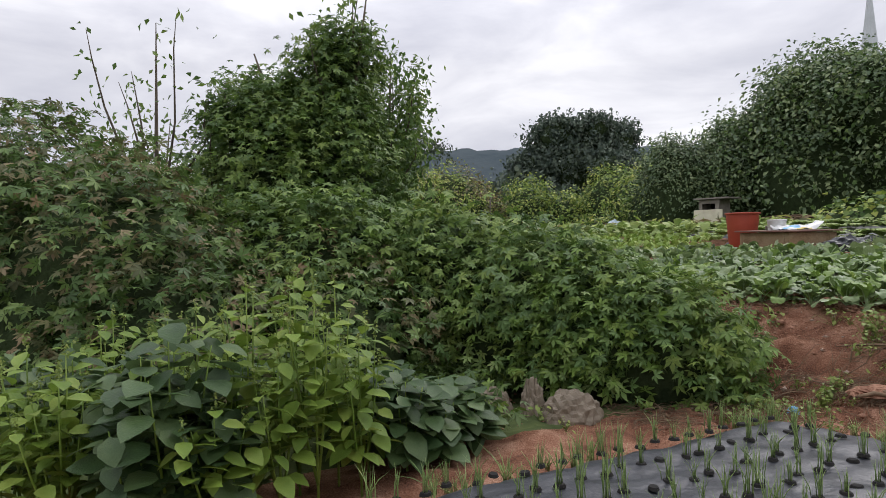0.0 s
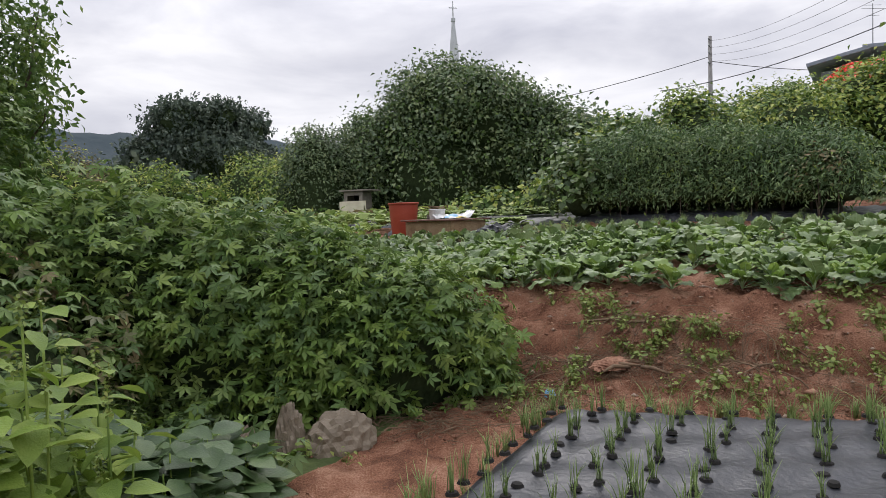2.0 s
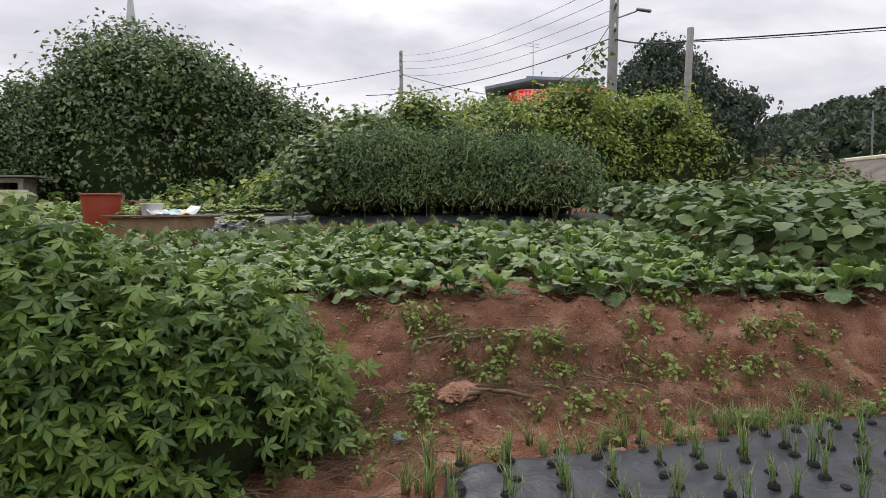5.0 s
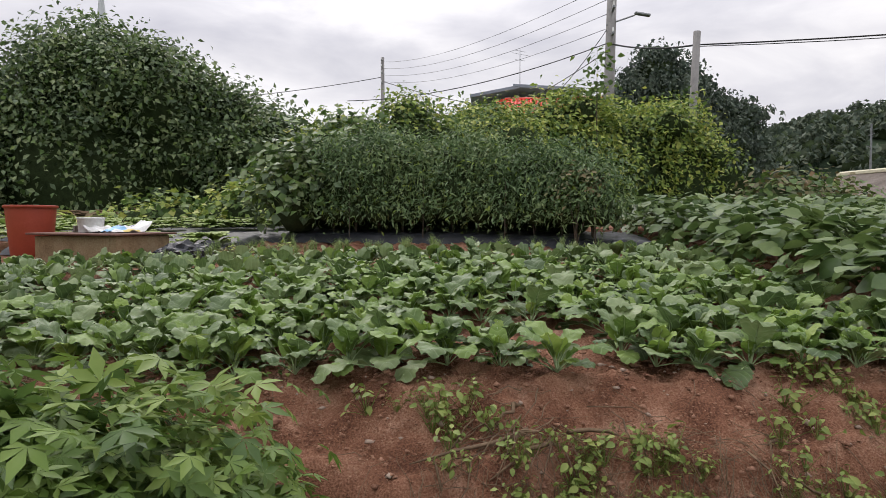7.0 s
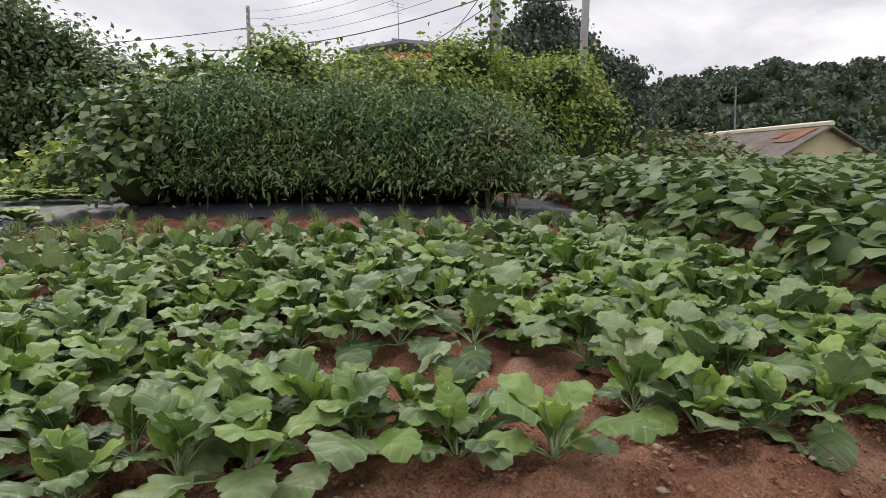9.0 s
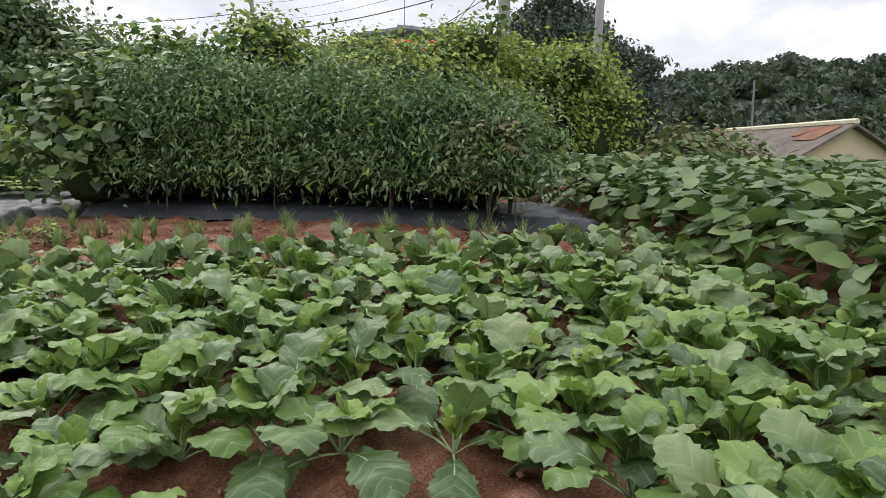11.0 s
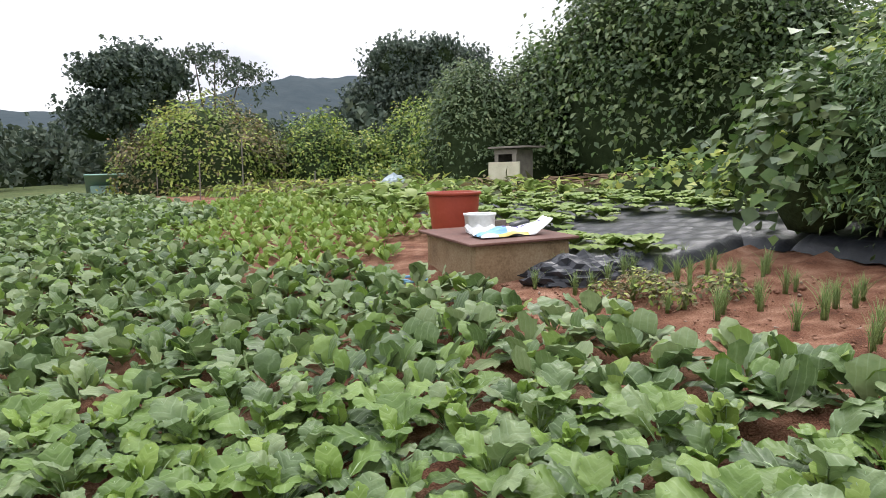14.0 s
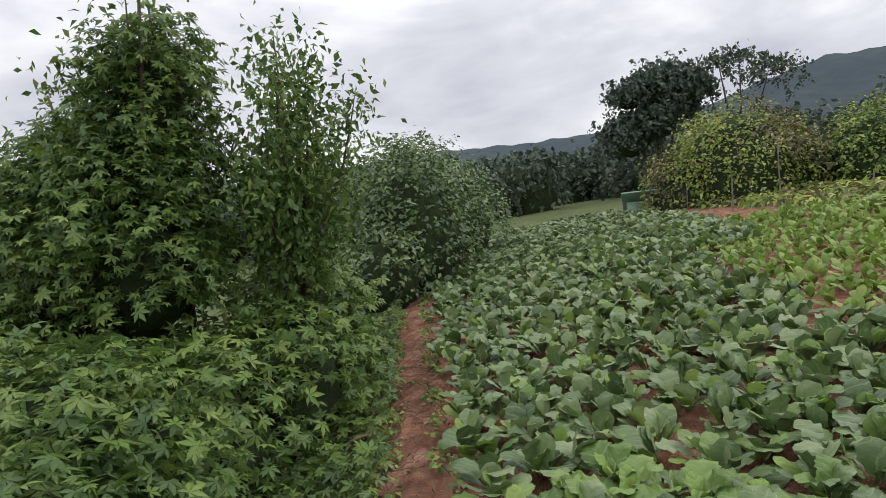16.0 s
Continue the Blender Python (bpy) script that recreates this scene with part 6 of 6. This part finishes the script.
tagged(sp, "tall pale grey church spire above the trees", "church spire")

# pale green sheet roof behind the first mound, wrapped bundle near the hut
bm = bmesh.new()
box(bm, pose(0, 0, 0.45, 0, 24, 0), 1.6, 1.6, 0.05, 0.01)
box(bm, pose(0.2, 0, 0.2), 1.0, 1.3, 0.4, 0.02)
ob = part("green_sheet", bm, GREEN_SHEET)
ob.matrix_basis = pose(-11.4, 25.6, ground_at(-11.4, 25.6), 0, 0, 130)
tagged(ob, "sloping pale green sheet beside a vine mound", "sheet")
crumple("tarpaulin", -0.8, 24.0, 0.42, 0.3, 0.4, PALE, 31, "crumpled pale blue and white tarpaulin on the grass", "tarpaulin", 6, 30)
crumple("red_bag", -1.25, 23.5, 0.22, 0.2, 0.3, RED_TUB, 33, "small red bag beside a tarpaulin", "bag", 5, 0)

# ---- weeds, roots and straw on the bank ----
weed_me = []
for s in range(5):
    g2 = np.random.default_rng(500 + s)
    k = 16
    p = np.stack([g2.normal(0, 0.06, k), g2.normal(0, 0.06, k), g2.uniform(0.02, 0.15, k)], -1)
    o = p * np.array([1, 1, 0.3])
    o /= np.linalg.norm(o, axis=1)[:, None]
    v, f = scatter(OVATE, p, o, g2.uniform(0.032, 0.062, k), 0.9, 0.4, 0.2, g2)
    tubes = join_tubes([tube_through([(0, 0, -0.02), tuple(q * 0.6), tuple(q)], [0.002, 0.0016, 0.001], 3) for q in p])
    sets = [(v, f, 0), (np.array([tuple(q) for q in tubes[0]]), [np.array([q]) for q in tubes[1] if len(q) == 4], 0)]
    ob = leaf_mesh("weed", sets, [WEED])
    weed_me.append(ob.data)
    bpy.data.objects.remove(ob)
for i in range(205):
    cl = ((-0.75, 0.0), (-0.8, -0.35), (-0.72, -0.65), (-0.65, -1.3), (-0.75, -1.9), (-0.55, -2.4), (-1.0, -2.9), (-1.2, -0.9), (-1.3, 0.3), (-1.6, 0.7), (-0.35, -1.6), (-0.5, 0.35))[i % 12]
    a, b = cl[0] + 0.14 + rng.normal(0, 0.11), cl[1] + rng.normal(0, 0.17)
    if i > 170:
        a, b = rng.uniform(-3.6, 0.0), rng.uniform(-3.5, 1.4)
        if BED[0] + SKEW * b - 0.1 < a < BED[1] + SKEW * b + 0.1 and b < 0.2:
            a = BED[1] + SKEW * b + 0.2
    x, y = to_world(a, b)
    ob = new("weed", weed_me[i % 5])
    s = random.uniform(0.45, 1.0)
    ob.matrix_basis = pose(x, y, float(height(a, b)), 0, 0, random.uniform(0, 360)) @ Matrix.Diagonal((s, s, s, 1))
    tagged(ob, "small light green weed growing on the earth bank", "weed", "weeds on the bank")
roots = []
for i in range(2300):
    cl = ((-0.8, 0.1), (-0.85, -0.5), (-0.7, -0.9), (-0.95, -1.7), (-1.1, 0.5), (-0.8, -2.4), (-2.2, 0.9), (-1.7, 0.6))[i % 8]
    a, b = cl[0] + rng.normal(0, 0.17), cl[1] + rng.normal(0, 0.3)
    if i > 1500:
        b = rng.uniform(1.2, 9)
        a = rng.uniform(-0.45, 0.15) - 0.21 * max(0, b - 3.2)
    t, l = rng.uniform(0, 6.3), rng.uniform(0.06, 0.3)
    pts = []
    for k in range(4):
        aa, bb_ = a + math.cos(t) * l * (k / 3 - 0.5), b + math.sin(t) * l * (k / 3 - 0.5) + 0.02 * math.sin(k * 2 + i)
        x, y = to_world(aa, bb_)
        pts.append((x, y, float(height(aa, bb_)) + 0.012 + 0.03 * math.sin(k * 1.05) * rng.random()))
    r = 0.002 if i % 30 else 0.006
    roots.append(tube_through(pts, [r, r, r * 0.8, r * 0.4], 4))
v, f = join_tubes(roots)
tagged(link_mesh("straw_and_roots", [tuple(p) for p in v], f, DRY, None, "", None, True), "dry straw stems and bare roots on the bank", "straw", "", "stuff")
stump = []
for i in range(46):
    b0 = -0.06 + rng.normal(0, 0.15)
    a0, drop = -0.36 + rng.normal(0, 0.08), rng.uniform(0.06, 0.32)
    thick = rng.uniform(0.002, 0.0045) if i % 12 else 0.012
    pts, sway = [], rng.normal(0, 0.2)
    for k in range(5):
        aa, bb_ = a0 - drop * k / 4, b0 + sway * (k / 4) ** 1.5 + 0.012 * math.sin(k * 2.2 + i)
        x, y = to_world(aa, bb_)
        pts.append((x, y, float(height(aa, bb_)) + 0.02 + 0.05 * math.sin(k * 0.8) * rng.random()))
    stump.append(tube_through(pts, [thick, thick, thick * 0.9, thick * 0.7, thick * 0.3], 4))
v, f = join_tubes(stump)
tagged(link_mesh("hanging_roots", [tuple(p) for p in v], f, DRY, None, "", None, True), "tangle of dry brown roots hanging down the earth bank", "roots", "", "stuff")
for i in range(14):
    a, b = (-0.95, -0.2) if i < 3 else (-0.1 - 0.19 * (i - 3), 3.0 + 0.6 * (i - 3))
    x, y = to_world(a + rng.normal(0, 0.05), b + rng.normal(0, 0.2))
    z = ground_at(x, y)
    t = rng.uniform(0, 6.3)
    vs, fs = tube_through([(x, y, z + 0.02), (x + 0.15 * math.cos(t), y + 0.15 * math.sin(t), z + 0.045), (x + 0.3 * math.cos(t + 0.2), y + 0.3 * math.sin(t + 0.2), z + 0.03)], [0.014, 0.016, 0.008], 6)
    tagged(link_mesh("fallen_branch", [tuple(p) for p in vs], fs, DRY, None, "", None, True), "short dry broken branch lying on soil", "branch", "fallen branches")
sx, sy = to_world(5.35, -1.45)
tagged(foliage_thing("dry_plant", [(sx, sy, 1.7, 0.28, 0.3, 0.45)], 220, 0.07, OVATE, HOP_BROWN, "half dead chili plant with a pale bare stem", "chili plant", core=0, trunk=limbs(sx, sy, 1.1, [(sx + 0.15, sy + 0.1, 1.9), (sx - 0.15, sy, 1.8), (sx + 0.25, sy - 0.1, 1.7), (sx - 0.2, sy - 0.2, 1.75)], 0.014)))
# marigold-like reddish weeds at the end of the onion plot
for e_, n_ in ((2.75, 4.9), (3.0, 5.05), (3.25, 5.2), (2.6, 5.3), (3.2, 4.75)):
    x, y = to_world(n_, e_)
    g0 = ground_at(x, y)
    foliage_thing("yellowing_weed", [(x, y, g0 + 0.07, 0.17, 0.17, 0.12)], 240, 0.045, OVATE, HOP_BROWN, "low yellow and reddish weed in the onion plot", "weed", "yellowing weeds", per=1, mats2=(HOP_LIGHT, 0.3), core=0, trunk=limbs(x, y, g0, [(x, y, g0 + 0.15)], 0.006))
